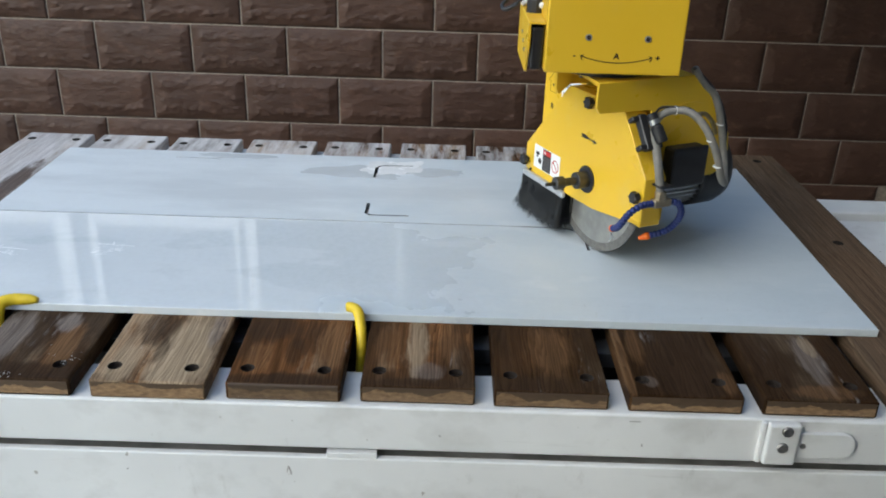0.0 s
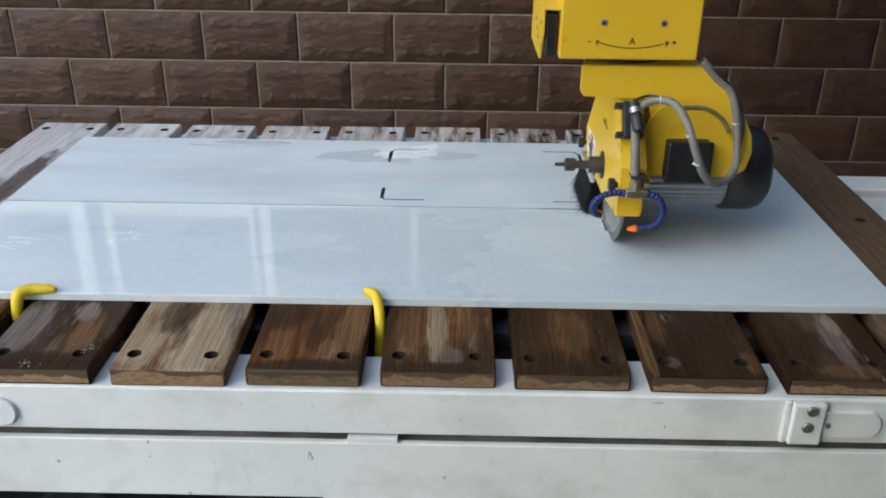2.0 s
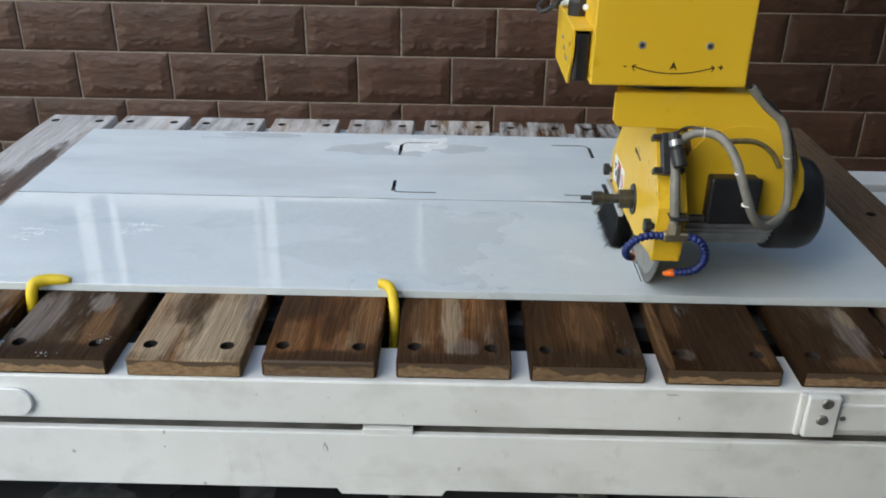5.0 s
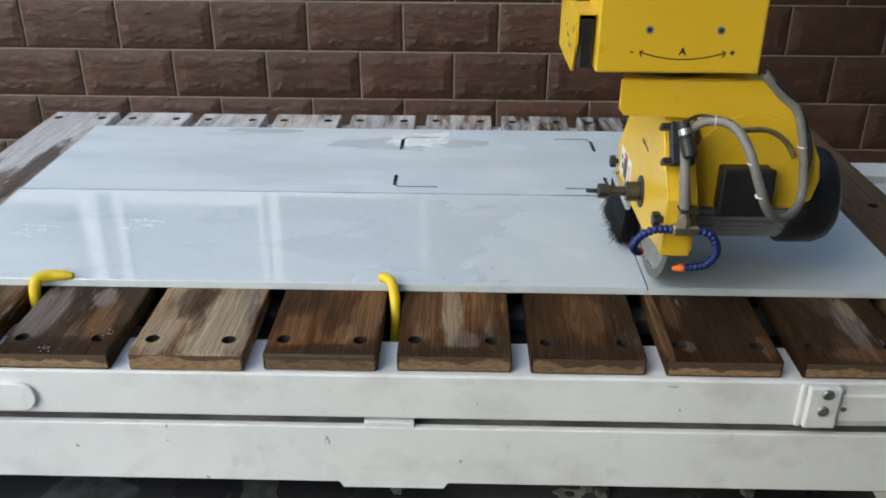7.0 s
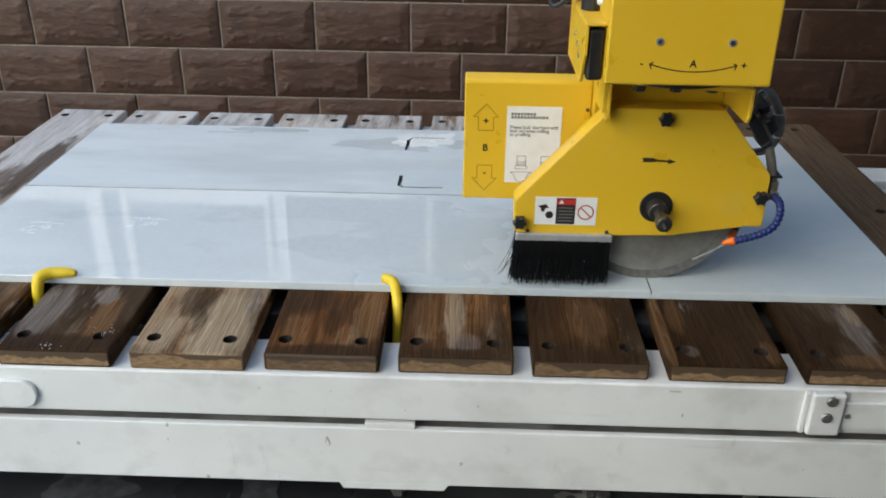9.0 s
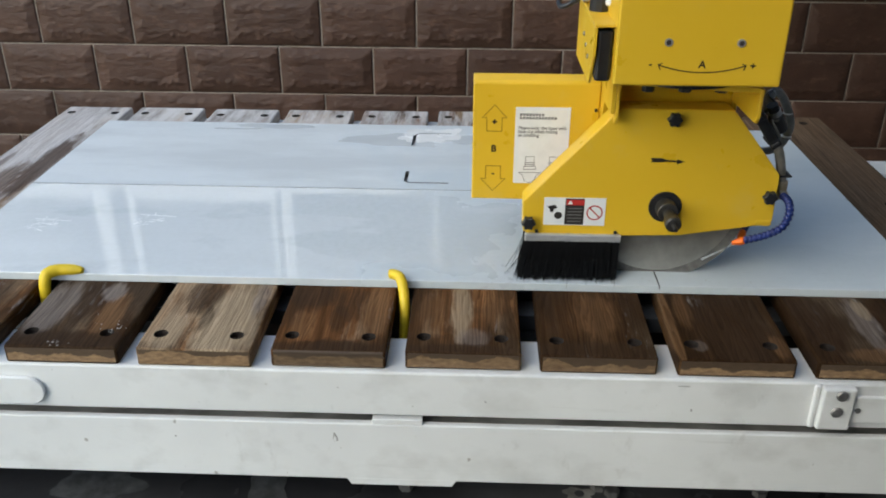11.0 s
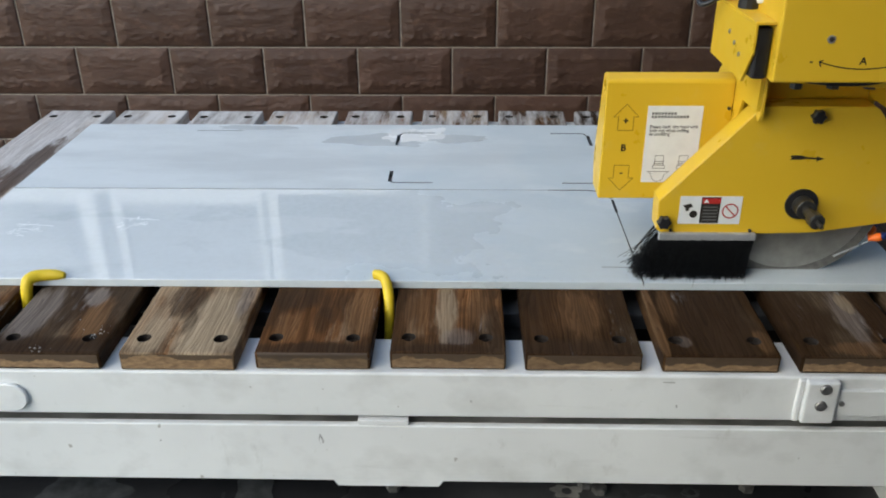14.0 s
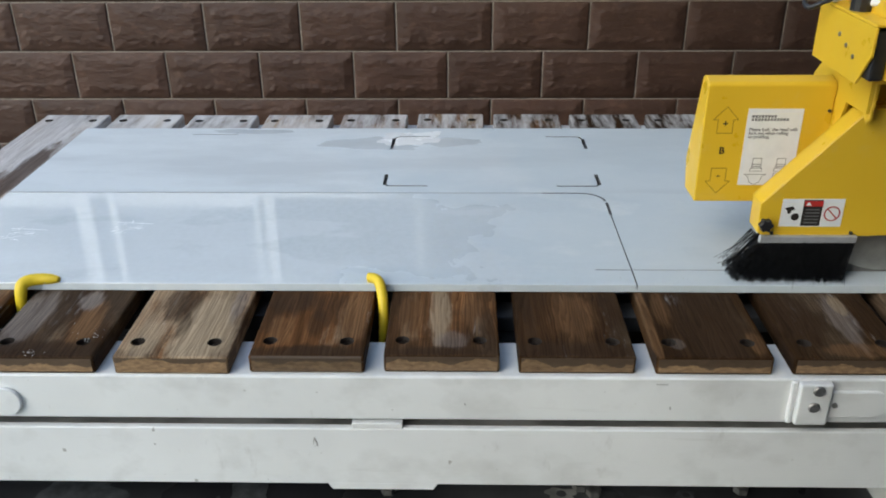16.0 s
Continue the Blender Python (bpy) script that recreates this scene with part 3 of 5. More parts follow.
# ------------------------------------------------------------------ the cutting table
# bleached, soaked (with the right side's weaker light), reddish: plank by plank, and each one's blots
PLANK_TONE = {-2: (0.6, 0.3, 0.3), -1: (0.6, 0.45, 0.3), 0: (0.50, 0.80, 0.45), 1: (0.70, 0.18, 0.30), 2: (0.25, 0.42, 0.62), 3: (0.45, 0.50, 0.35),
        4: (0.35, 0.82, 0.25), 5: (0.35, 0.92, 0.25), 6: (0.50, 0.90, 0.10), 7: (0.25, 0.05, 0.30)}
SHIFT = {0: -0.004, 1: -0.003, 2: 0.004, 3: 0.009, 4: 0.007, 5: 0.006, 6: 0.006}  # how far each one's front end stands back
BLOTS = {
    -2: [(0.09, 1.1, 0.12, 0.7, (0.45, 0.43, 0.43), 0.6), (0.175, 1.02, 0.045, 0.30, (0.085, 0.058, 0.045), 0.9), (0.11, 0.82, 0.05, 0.24, (0.12, 0.085, 0.066), 0.8), (0.035, 1.0, 0.014, 0.16, (0.13, 0.10, 0.085), 0.6)],
    -1: [(0.16, 1.12, 0.06, 0.26, SOAKED, 0.75), (0.06, 0.80, 0.05, 0.3, ASHEN, 0.6)],
    0: [(0.04, 0.16, 0.05, 0.13, ASHEN, 0.75), (0.18, 0.13, 0.035, 0.11, RUSSET, 0.8), (0.12, 0.02, 0.15, 0.045, SOAKED, 0.75), (0.105, 0.17, 0.022, 0.12, SOAKED, 0.6), (0.15, 0.235, 0.03, 0.05, ASHEN, 0.8)],
    1: [(0.165, 0.10, 0.075, 0.19, BLEACH, 0.95), (0.05, 0.07, 0.04, 0.08, BLEACH, 0.6), (0.085, 0.22, 0.045, 0.09, SOAKED, 0.75), (0.115, 0.12, 0.014, 0.06, SOAKED, 0.55), (0.215, 0.22, 0.02, 0.10, ASHEN, 0.6)],
    2: [(0.05, 0.23, 0.06, 0.07, SOAKED, 0.6), (0.12, 0.012, 0.14, 0.030, SOAKED, 0.8), (0.205, 0.17, 0.035, 0.12, RUSSET, 0.8), (0.125, 0.13, 0.022, 0.07, SOAKED, 0.55), (0.05, 0.10, 0.03, 0.07, RUSSET, 0.5)],
    3: [(0.115, 0.17, 0.026, 0.15, BLEACH, 0.65), (0.14, 0.06, 0.04, 0.04, ASHEN, 0.4), (0.05, 0.16, 0.035, 0.11, RUSSET, 0.4), (0.12, 0.008, 0.14, 0.026, SOAKED, 0.75), (0.215, 0.10, 0.02, 0.12, SOAKED, 0.5), (0.185, 0.19, 0.025, 0.10, RUSSET, 0.4)],
    4: [(0.12, 0.022, 0.14, 0.040, SOAKED, 0.75), (0.13, 0.16, 0.05, 0.12, RUSSET, 0.4), (0.215, 0.20, 0.03, 0.10, SOAKED, 0.6), (0.03, 0.14, 0.016, 0.12, SOAKED, 0.5)],
    5: [(0.14, 0.13, 0.095, 0.18, SOAKED, 0.95), (0.008, 0.14, 0.012, 0.19, RUSSET, 0.6), (0.045, 0.20, 0.02, 0.09, RUSSET, 0.35), (0.215, 0.05, 0.02, 0.05, RUSSET, 0.4), (0.05, 0.05, 0.020, 0.022, ASHEN, 0.3)],
    7: [(0.14, 0.8, 0.6, 3.0, (0.118, 0.082, 0.054), 0.9)],
    6: [(0.05, 0.16, 0.06, 0.14, SOAKED, 0.8), (0.15, 0.16, 0.030, 0.13, ASHEN, 0.6), (0.165, 0.22, 0.018, 0.05, BLEACH, 0.5), (0.215, 0.14, 0.025, 0.11, SOAKED, 0.7), (0.14, 0.03, 0.08, 0.03, RUSSET, 0.5)],
}


def plank_mesh(k, w=0.240, more=()):
    rng = random.Random(k)
    l = PLANK_Y1 - PLANK_Y0
    bm = boxed(0, w, 0, l, -0.0425, 0, 0.004 + 0.002 * rng.random(), 2)
    holes = []
    for x in (0.036, 0.199):
        for y in (0.057, 1.555):
            holes.append(lathe([(-0.06, 0.0115), (0.02, 0.0115)], "z", (x, y, 0), 18))
            holes.append(lathe([(-0.013, 0.0152), (0.02, 0.0152)], "z", (x, y, 0), 18))
    for x, y in more:
        holes.append(lathe([(-0.06, 0.0115), (0.02, 0.0115)], "z", (x, y, 0), 18))
        holes.append(lathe([(-0.013, 0.0152), (0.02, 0.0152)], "z", (x, y, 0), 18))
    me = finish(carve(bm, holes), "plank", wood(BLOTS.get(k, ())))
    me.materials.append(ENDWOOD)
    me.materials.append(HOLE)
    for p in me.polygons:
        p.material_index = 1 if abs(p.normal.y) > 0.9 and p.area > 0.001 else 0
        # bore walls near black, so the holes' inner shade is in the colour
        if 0.01 < p.center.x < w - 0.01 and 0.01 < p.center.y < l - 0.01 and -0.035 < p.center.z < -0.003:
            p.material_index = 2
    return me


def table():
    t = tagged(empty("cutting_table"), "white steel cutting table topped with spaced wet wooden planks", "table")
    x0, x1 = -1.2, 2.9
    zt = TOP - 0.0435
    part("front_beam", boxed(x0, x1, FRONT, 0.150, 0.646, zt, 0.005), WHITE, t)
    part("rear_beam", boxed(-0.57, 2.15, 1.50, 1.66, 0.646, zt, 0.005), WHITE, t)
    # near-black web: the shade of the slot is put into its colour
    part("beam_web", boxed(x0, x1, 0.110, 0.145, 0.45, 0.648), TRAY_AND_SHADE, t)
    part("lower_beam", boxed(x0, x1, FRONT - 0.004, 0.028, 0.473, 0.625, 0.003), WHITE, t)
    # ledge darkened in colour to hold the shade between the two beams
    part("ledge", boxed(x0, x1, 0.028, 0.108, 0.600, 0.614), GRIME_SHADE, t, "ledge behind the lower beam, coloured for the gap's shade")
    part("tab", boxed(0.733, 0.840, FRONT - 0.004, 0.032, 0.6255, 0.638, 0.001), WHITE, t)
    part("tab", prism([(0.672, 0.475), (0.682, 0.459), (0.904, 0.459), (0.914, 0.475)], FRONT - 0.004, 0.10), WHITE, t)
    for x in (-0.5, 0.05, 1.1, 2.05):
        part("cross_beam", boxed(x - 0.05, x + 0.05, 0.15, 1.5, 0.62, 0.70, 0.004), DARKSTEEL, t)
    for y0, y1 in ((0.283, 0.352), (0.392, 0.50), (0.95, 1.05)):
        part("support_rail", boxed(-0.57, 2.15, y0, y1, 0.701, 0.742, 0.003), RAIL, t, "dull grey steel rail under the planks")
    for x in (-0.45, 2.05):
        part("leg", boxed(x - 0.06, x + 0.06, 1.52, 1.64, 0, 0.60, 0.004), WHITE, t)
    # scuffs in the paint
    for pts, wd in (([(0.650, 0.600), (0.656, 0.584), (0.655, 0.578)], 0.0035), ([(0.650, 0.600), (0.647, 0.583)], 0.002), ([(0.302, 0.580), (0.304, 0.5795)], 0.004)):
        part("scuff", strip(pts, wd, FRONT - 0.0043, FRONT - 0.0041), SCUFF, t)
    for pts, wd in (([(1.368, 0.741), (1.391, 0.7405)], 0.0022), ([(1.4005, 0.684), (1.402, 0.678)], 0.0032), ([(0.972, 0.690), (0.974, 0.6865)], 0.003)):
        part("scuff", strip(pts, wd, FRONT - 0.0003, FRONT - 0.0001), SCUFF, t)
    br = part("hinge_bracket", boxed(1.654, 1.722, -0.004, FRONT - 0.0005, 0.654, 0.7555, 0.005), WHITE, t)
    part("hinge_rib", boxed(1.641, 1.6535, 0.005, FRONT - 0.0005, 0.652, 0.7560, 0.004), WHITE, t)
    for x, z in ((1.692, 0.741), (1.688, 0.7005)):
        part("bolt", lathe([(-0.0095, 0.007), (-0.0088, 0.010), (-0.007, 0.0118), (-0.004, 0.0120)], "y", (x, 0, z), 20), BOLT, br)

    def stadium(xa, xb, z, r):
        out = [(xa, z - r), (xb, z - r)]
        out += [(xb + r * math.sin(i * math.pi / 12), z - r * math.cos(i * math.pi / 12)) for i in range(1, 12)]
        return out + [(xb, z + r), (xa, z + r)]
    part("hinge_lug", prism(stadium(1.724, 1.814, 0.699, 0.032), 0.0055, FRONT - 0.0005, "y", 0.002, 1), WHITE, t)
    part("bolt", lathe([(0.002, 0.006), (0.006, 0.006)], "y", (1.734, 0, 0.700), 10), BOLT, t)
    part("hinge_lug", prism(stadium(-0.16, 0.004, 0.692, 0.034), 0.0055, FRONT - 0.0005, "y", 0.002, 1), WHITE, t)
    part("drip_tray", boxed(x0, x1, 0.0, 1.5, 0.36, 0.372), TRAY_AND_SHADE, t, "dark wet steel drip tray")
    rng = random.Random(8)
    for x in (0.795, 1.245, 1.275, 1.62):
        part("bolt", lathe([(0.3725, 0.018), (0.388, 0.018), (0.390, 0.012)], "z", (x, rng.uniform(0.095, 0.12), 0), 6), BOLT, t)
    for cx, cy, rx, ry, seed in ((0.06, 0.08, 0.10, 0.06, 1), (0.47, 0.085, 0.05, 0.07, 2), (1.20, 0.098, 0.040, 0.020, 3), (1.315, 0.096, 0.028, 0.022, 4), (1.49, 0.098, 0.022, 0.016, 5), (1.40, 0.08, 0.03, 0.012, 6)):
        ring = []
        for i in range(30):
            a = 2 * math.pi * i / 30
            k = 1 + 0.5 * noise.noise(Vector((1.5 * math.cos(a) + seed * 4, 1.5 * math.sin(a), seed)))
            ring.append((cx + rx * k * math.cos(a), cy + ry * k * math.sin(a)))
        bm = prism(ring, 0.3722, 0.3735, "z")
        if seed > 2:
            bm = carve(bm, [lathe([(0.36, 0.6 * ry), (0.39, 0.6 * ry)], "z", (cx, cy, 0), 14)])
        part("dried_froth", bm, GRIME_SHADE if seed == 3 else FROTH, t, "pale dried slurry froth")
    part("leg", prism([(1.905, 0.474), (2.05, 0.474), (2.05, 0.0), (1.97, 0.0)], 0.03, 0.14), WHITE, t)
    rng = random.Random(2)
    for k in range(-2, 8):
        p = new("plank", plank_mesh(k, 0.278, ((0.203, 0.824),)) if k == 7 else plank_mesh(k))
        p.parent = t
        p.color = (*PLANK_TONE[k], 1)
        p.location = (PITCH * k - 0.036 + rng.uniform(-0.002, 0.002), PLANK_Y0 + SHIFT.get(k, 0.0), TOP - rng.uniform(0, 0.0006))
    side = tagged(empty("machine_bed"), "white painted steel machine bed with a slide groove", "machine bed")
    part("bed_plate", boxed(2.175, 3.5, 0.2, 1.16, 0.70, 0.745, 0.004), WHITE, side)
    part("bed_rail", boxed(2.175, 3.5, 1.18, 1.30, 0.66, 0.765, 0.006), WHITE, side)
    part("bed_body", boxed(2.95, 3.45, 0.25, 1.28, 0, 0.70), WHITE, side)


# ------------------------------------------------------------------ the slab
SX0, SX1, SY0, SY1, SZ = -0.356, 1.997, 0.297, 1.428, TOP + 0.02
CUT_X, CUT_Y = 1.371, 0.372


def groove(points, width, depth):
    bm = bmesh.new()
    for k, ((xa, ya), (xb, yb)) in enumerate(zip(points, points[1:])):
        d = Vector((xb - xa, yb - ya))
        n = Vector((-d.y, d.x)).normalized() * width / 2
        e = d.normalized() * width * 0.3
        lift = 0.0007 * ((k * 7 + round(xa * 913 + ya * 577)) % 11)
        joined(bm, prism([(xa + n.x - e.x, ya + n.y - e.y), (xb + n.x + e.x, yb + n.y + e.y), (xb - n.x + e.x, yb - n.y + e.y), (xa - n.x - e.x, ya - n.y - e.y)],
                         SZ - depth - (lift if depth > 0.02 else 0), SZ + 0.02 + (lift if depth else 0), "z"))
    return bm


def slab():
    s = tagged(empty("stone_slab"), "pale grey polished stone slab with cut slots, wet and smeared", "stone slab")
    cuts = []
    a, b, c, d = 0.737, 1.371, 0.898, 1.336
    slot, thin = 0.011, 0.0065
    for x, q in ((a, 1), (b, -1)):
        cuts.append(groove([(x, c + 0.012), (x, c + 0.088)], slot, 0.03))
        cuts.append(groove([(x, d - 0.113), (x, d - 0.022)], slot, 0.03))
        cuts.append(groove([(x + q * 0.002, c + 0.012), (x + q * 0.010, c)], 0.006, 0.03))
        cuts.append(groove([(x + q * 0.010, c), (x + q * 0.125, c)], thin, 0.03))
        cuts.append(groove([(x + q * 0.002, d - 0.02), (x + q * 0.012, d), (x + q * 0.02, d + 0.003)], 0.006, 0.03))
        cuts.append(groove([(x + q * 0.02, d + 0.003), (x + q * 0.12, d + 0.003)], thin, 0.03))
    y = 0.845
    arc = [(1.302 + 0.07 * math.sin(i * math.pi / 16), y - 0.07 + 0.07 * math.cos(i * math.pi / 16)) for i in range(9)]
    cuts.append(groove([(SX0 - 0.01, y), (1.20, y)], 0.0032, 0.0022))
    cuts.append(groove([(1.20, y)] + arc[:8], 0.0065, 0.03))
    cuts.append(groove([arc[8], (CUT_X, y - 0.15)], 0.008, 0.03))
    cuts.append(groove([(CUT_X, y - 0.14), (CUT_X, SY0 - 0.01)], 0.0030, 0.010))
    cuts.append(groove([(CUT_X - 0.085, CUT_Y), (SX1 + 0.01, CUT_Y)], 0.0024, 0.004))
    cuts.append(groove([(0.04, 1.36), (0.19, 1.36), (0.21, 1.395)], 0.003, 0.004))
    bm = carve(boxed(SX0, SX1, SY0, SY1, TOP + 0.0003, SZ, 0.0012, 1), cuts)
    body = part("body", bm, SLAB, s)
    body.data.materials.append(CUT_SHADE)
    # groove walls get a dark colour: painted shade along with wet slurry
    for p in body.data.polygons:
        x, y, _ = p.center
        if abs(p.normal.z) < 0.5 and SX0 + 0.004 < x < SX1 - 0.004 and SY0 + 0.004 < y < SY1 - 0.004:
            p.material_index = 1
    rng = random.Random(5)
    # two whitish reflections in the polish, laid on as thin white strokes
    for x, y in ((0.07, 0.60), (-0.20, 0.56)):
        mark = bmesh.new()
        for _ in range(26):
            a0, r = rng.uniform(0, 6.3), 0.036 * math.sqrt(rng.random())
            xa, ya, t = x + 1.1 * r * math.cos(a0), y + r * math.sin(a0), rng.gauss(0.5, 0.5)
            q = rng.uniform(0.008, 0.022)
            joined(mark, groove([(xa, ya), (xa + q * math.cos(t), ya + q * math.sin(t))], rng.uniform(0.0008, 0.0018), 0), Matrix.Translation((0, 0, -0.0198)))
        joined(mark, groove([(x - 0.03, y + 0.036), (x + 0.07, y + 0.026)], 0.0022, 0), Matrix.Translation((0, 0, -0.0198)))
        part("chalk_mark", mark, GLINT, s, "white strokes painting a reflection on the slab")
    for name, mat, x, y, rx, ry, z, seed in (("damp_film", DAMP, 0.24, 1.392, 0.15, 0.022, 0.0001, 11), ("damp_film", DAMP, 0.70, 1.270, 0.20, 0.062, 0.0001, 3), ("damp_film", DAMP, 0.93, 1.285, 0.11, 0.035, 0.0005, 8), ("dried_slurry", DRIED, 0.795, 1.320, 0.100, 0.070, 0.0009, 5)):
        ring = []
        for i in range(56):
            t = 2 * math.pi * i / 56
            k = 1 + 0.55 * noise.noise(Vector((1.4 * math.cos(t) + seed * 3.1, 1.4 * math.sin(t), seed))) + 0.2 * noise.noise(Vector((4 * math.cos(t), 4 * math.sin(t), seed * 2.0)))
            ring.append((x + rx * k * math.cos(t), y + ry * k * math.sin(t)))
        part(name, carve(prism(ring, SZ + z, SZ + z + 0.00025, "z"), [groove([(0.737, 1.222), (0.737, 1.316)], 0.012, 0.03), groove([(0.74, 1.316), (0.749, 1.338), (0.86, 1.339)], 0.0068, 0.03)]), mat, s)
    return s


def grit():
    """Crumbs of stone round two plank holes and along the slab's front edge."""
    rng = random.Random(21)
    bm = bmesh.new()
    spots = [(0.172, 0.086, TOP, 0.008, 0.008, 12), (0.165, 0.105, TOP, 0.02, 0.02, 7), (0.075, 0.032, TOP, 0.010, 0.006, 12)]
    spots += [(1.05, SY0 + 0.02, SZ, 0.20, 0.012, 22), (0.45, SY0 + 0.012, SZ, 0.25, 0.008, 10), (1.60, SY0 + 0.03, SZ, 0.25, 0.02, 12)]
    for x, y, z, sx, sy, n in spots:
        for _ in range(n):
            r = rng.uniform(0.0005, 0.0014)
            px, py = rng.gauss(x, sx), max(rng.gauss(y, sy), SY0 + 0.004 if z == SZ else 0.02)
            joined(bm, boxed(-r, r, -r * 0.7, r * 0.7, 0, r * 0.8), pose(px, py, z + 0.0001, 0, 0, rng.uniform(0, 180)))
    tagged(part("stone_grit", bm, GRIT), "pale stone crumbs strewn on planks and slab", "grit", kind="stuff")


def kerf_fill():
    """Stone still standing in the saw's two lines: each piece sinks to the bed as the blade goes by."""
    out = []
    n, y0, y1 = 12, SY0 + 0.001, 0.845 - 0.148
    for i in range(n):
        a, b = y0 + (y1 - y0) * i / n, y0 + (y1 - y0) * (i + 1) / n
        ob = part("kerf_stone", boxed(-0.00149, 0.00149, -(b - a) / 2, (b - a) / 2, -0.0096, 0), SLAB)
        out.append((ob, (CUT_X, (a + b) / 2, SZ - 0.00003), "y"))
    n, x0, x1 = 14, CUT_X + 0.002, SX1 - 0.001
    for i in range(-1, n):
        a, b = x0 + (x1 - x0) * i / n, x0 + (x1 - x0) * (i + 1) / n
        if i < 0:
            a, b = CUT_X - 0.085, CUT_X - 0.002
        ob = part("kerf_stone", boxed(-(b - a) / 2, (b - a) / 2, -0.0012, 0.0012, -0.0018, 0), SLAB)
        out.append((ob, ((a + b) / 2, CUT_Y, SZ - 0.00003), "x"))
    for ob, _, _ in out:
        tagged(ob, "narrow strip of pale stone standing in the saw cut", "stone strip", "stone strips in the cuts")
    return out


def hooks():
    h = tagged(empty("hook"), "bent yellow rubber hook over the slab's front edge", "hook", "yellow hooks on the slab")
    z = SZ + 0.005
    pts = [(-0.060, 0.258, 0.735), (-0.059, 0.264, 0.785), (-0.056, 0.274, z - 0.006), (-0.048, 0.286, z + 0.003), (-0.028, 0.297, z + 0.004), (0.002, 0.301, z + 0.003), (0.024, 0.300, z + 0.002)]
    bm = tube(pts, lambda f: 0.0105 + 0.0042 * math.sin(f * math.pi) - 0.004 * max(0, f - 0.85) / 0.15, 12)
    part("strap", bm, HOOK, h, smooth=True)
    h.location = (0, 0, 0)
    g = tagged(empty("hook"), "bent yellow rubber hook hanging between two planks", "hook", "yellow hooks on the slab")
    pts = [(0.748, 0.312, z + 0.003), (0.758, 0.308, z + 0.005), (0.774, 0.290, z + 0.004), (0.784, 0.262, 0.805), (0.787, 0.235, 0.765), (0.785, 0.215, 0.71), (0.784, 0.210, 0.66)]
    part("strap", tube(pts, lambda f: 0.0115 + 0.002 * math.sin(f * math.pi) - 0.003 * f, 12), HOOK, g, smooth=True)


# ------------------------------------------------------------------ the bridge saw
def knob(x, z, y, parent):
    bm = bmesh.new()
    n = 24
    ring = [(0.0145 + 0.0025 * math.cos(6 * 2 * math.pi * i / n)) for i in range(n)]
    out = [(x + r * math.cos(2 * math.pi * i / n), z + r * math.sin(2 * math.pi * i / n)) for i, r in enumerate(ring)]
    bm = prism(out, y - 0.022, y - 0.006, "y", 0.002, 1)
    joined(bm, lathe([(-0.008, 0.007), (0.002, 0.007)], "y", (x, y, z), 12))
    part("knob", bm, BLACK, parent, "black plastic star knob", smooth=False)


def segmented_hose(points, name, parent, tip):
    line = smooth_line(points, 40)
    run = [0.0]
    for p, q in zip(line, line[1:]):
        run.append(run[-1] + (q - p).length)
    beads = round(run[-1] / 0.0108)
    along = {i / (len(line) - 1): d / run[-1] for i, d in enumerate(run)}
    # ball joints: the hose swells and narrows from bead to bead
    bm = tube(line, lambda f: 0.0056 + 0.0036 * abs(math.sin(math.pi * beads * along[f])) ** 0.6, 10, 0)
    hose = part(name, bm, BLUE, parent, "blue segmented coolant hose", smooth=True)
    d = (line[-1] - line[-4]).normalized().to_track_quat("Z", "Y").to_matrix().to_4x4()
    n = joined(bmesh.new(), lathe([(-0.002, 0.009), (0.006, 0.010), (0.022, 0.0055), (0.026, 0.005)], "z", (0, 0, 0), 12), Matrix.Translation(line[-1]) @ d)
    part(tip, n, ORANGE, parent, "orange coolant nozzle", smooth=True)
    return hose


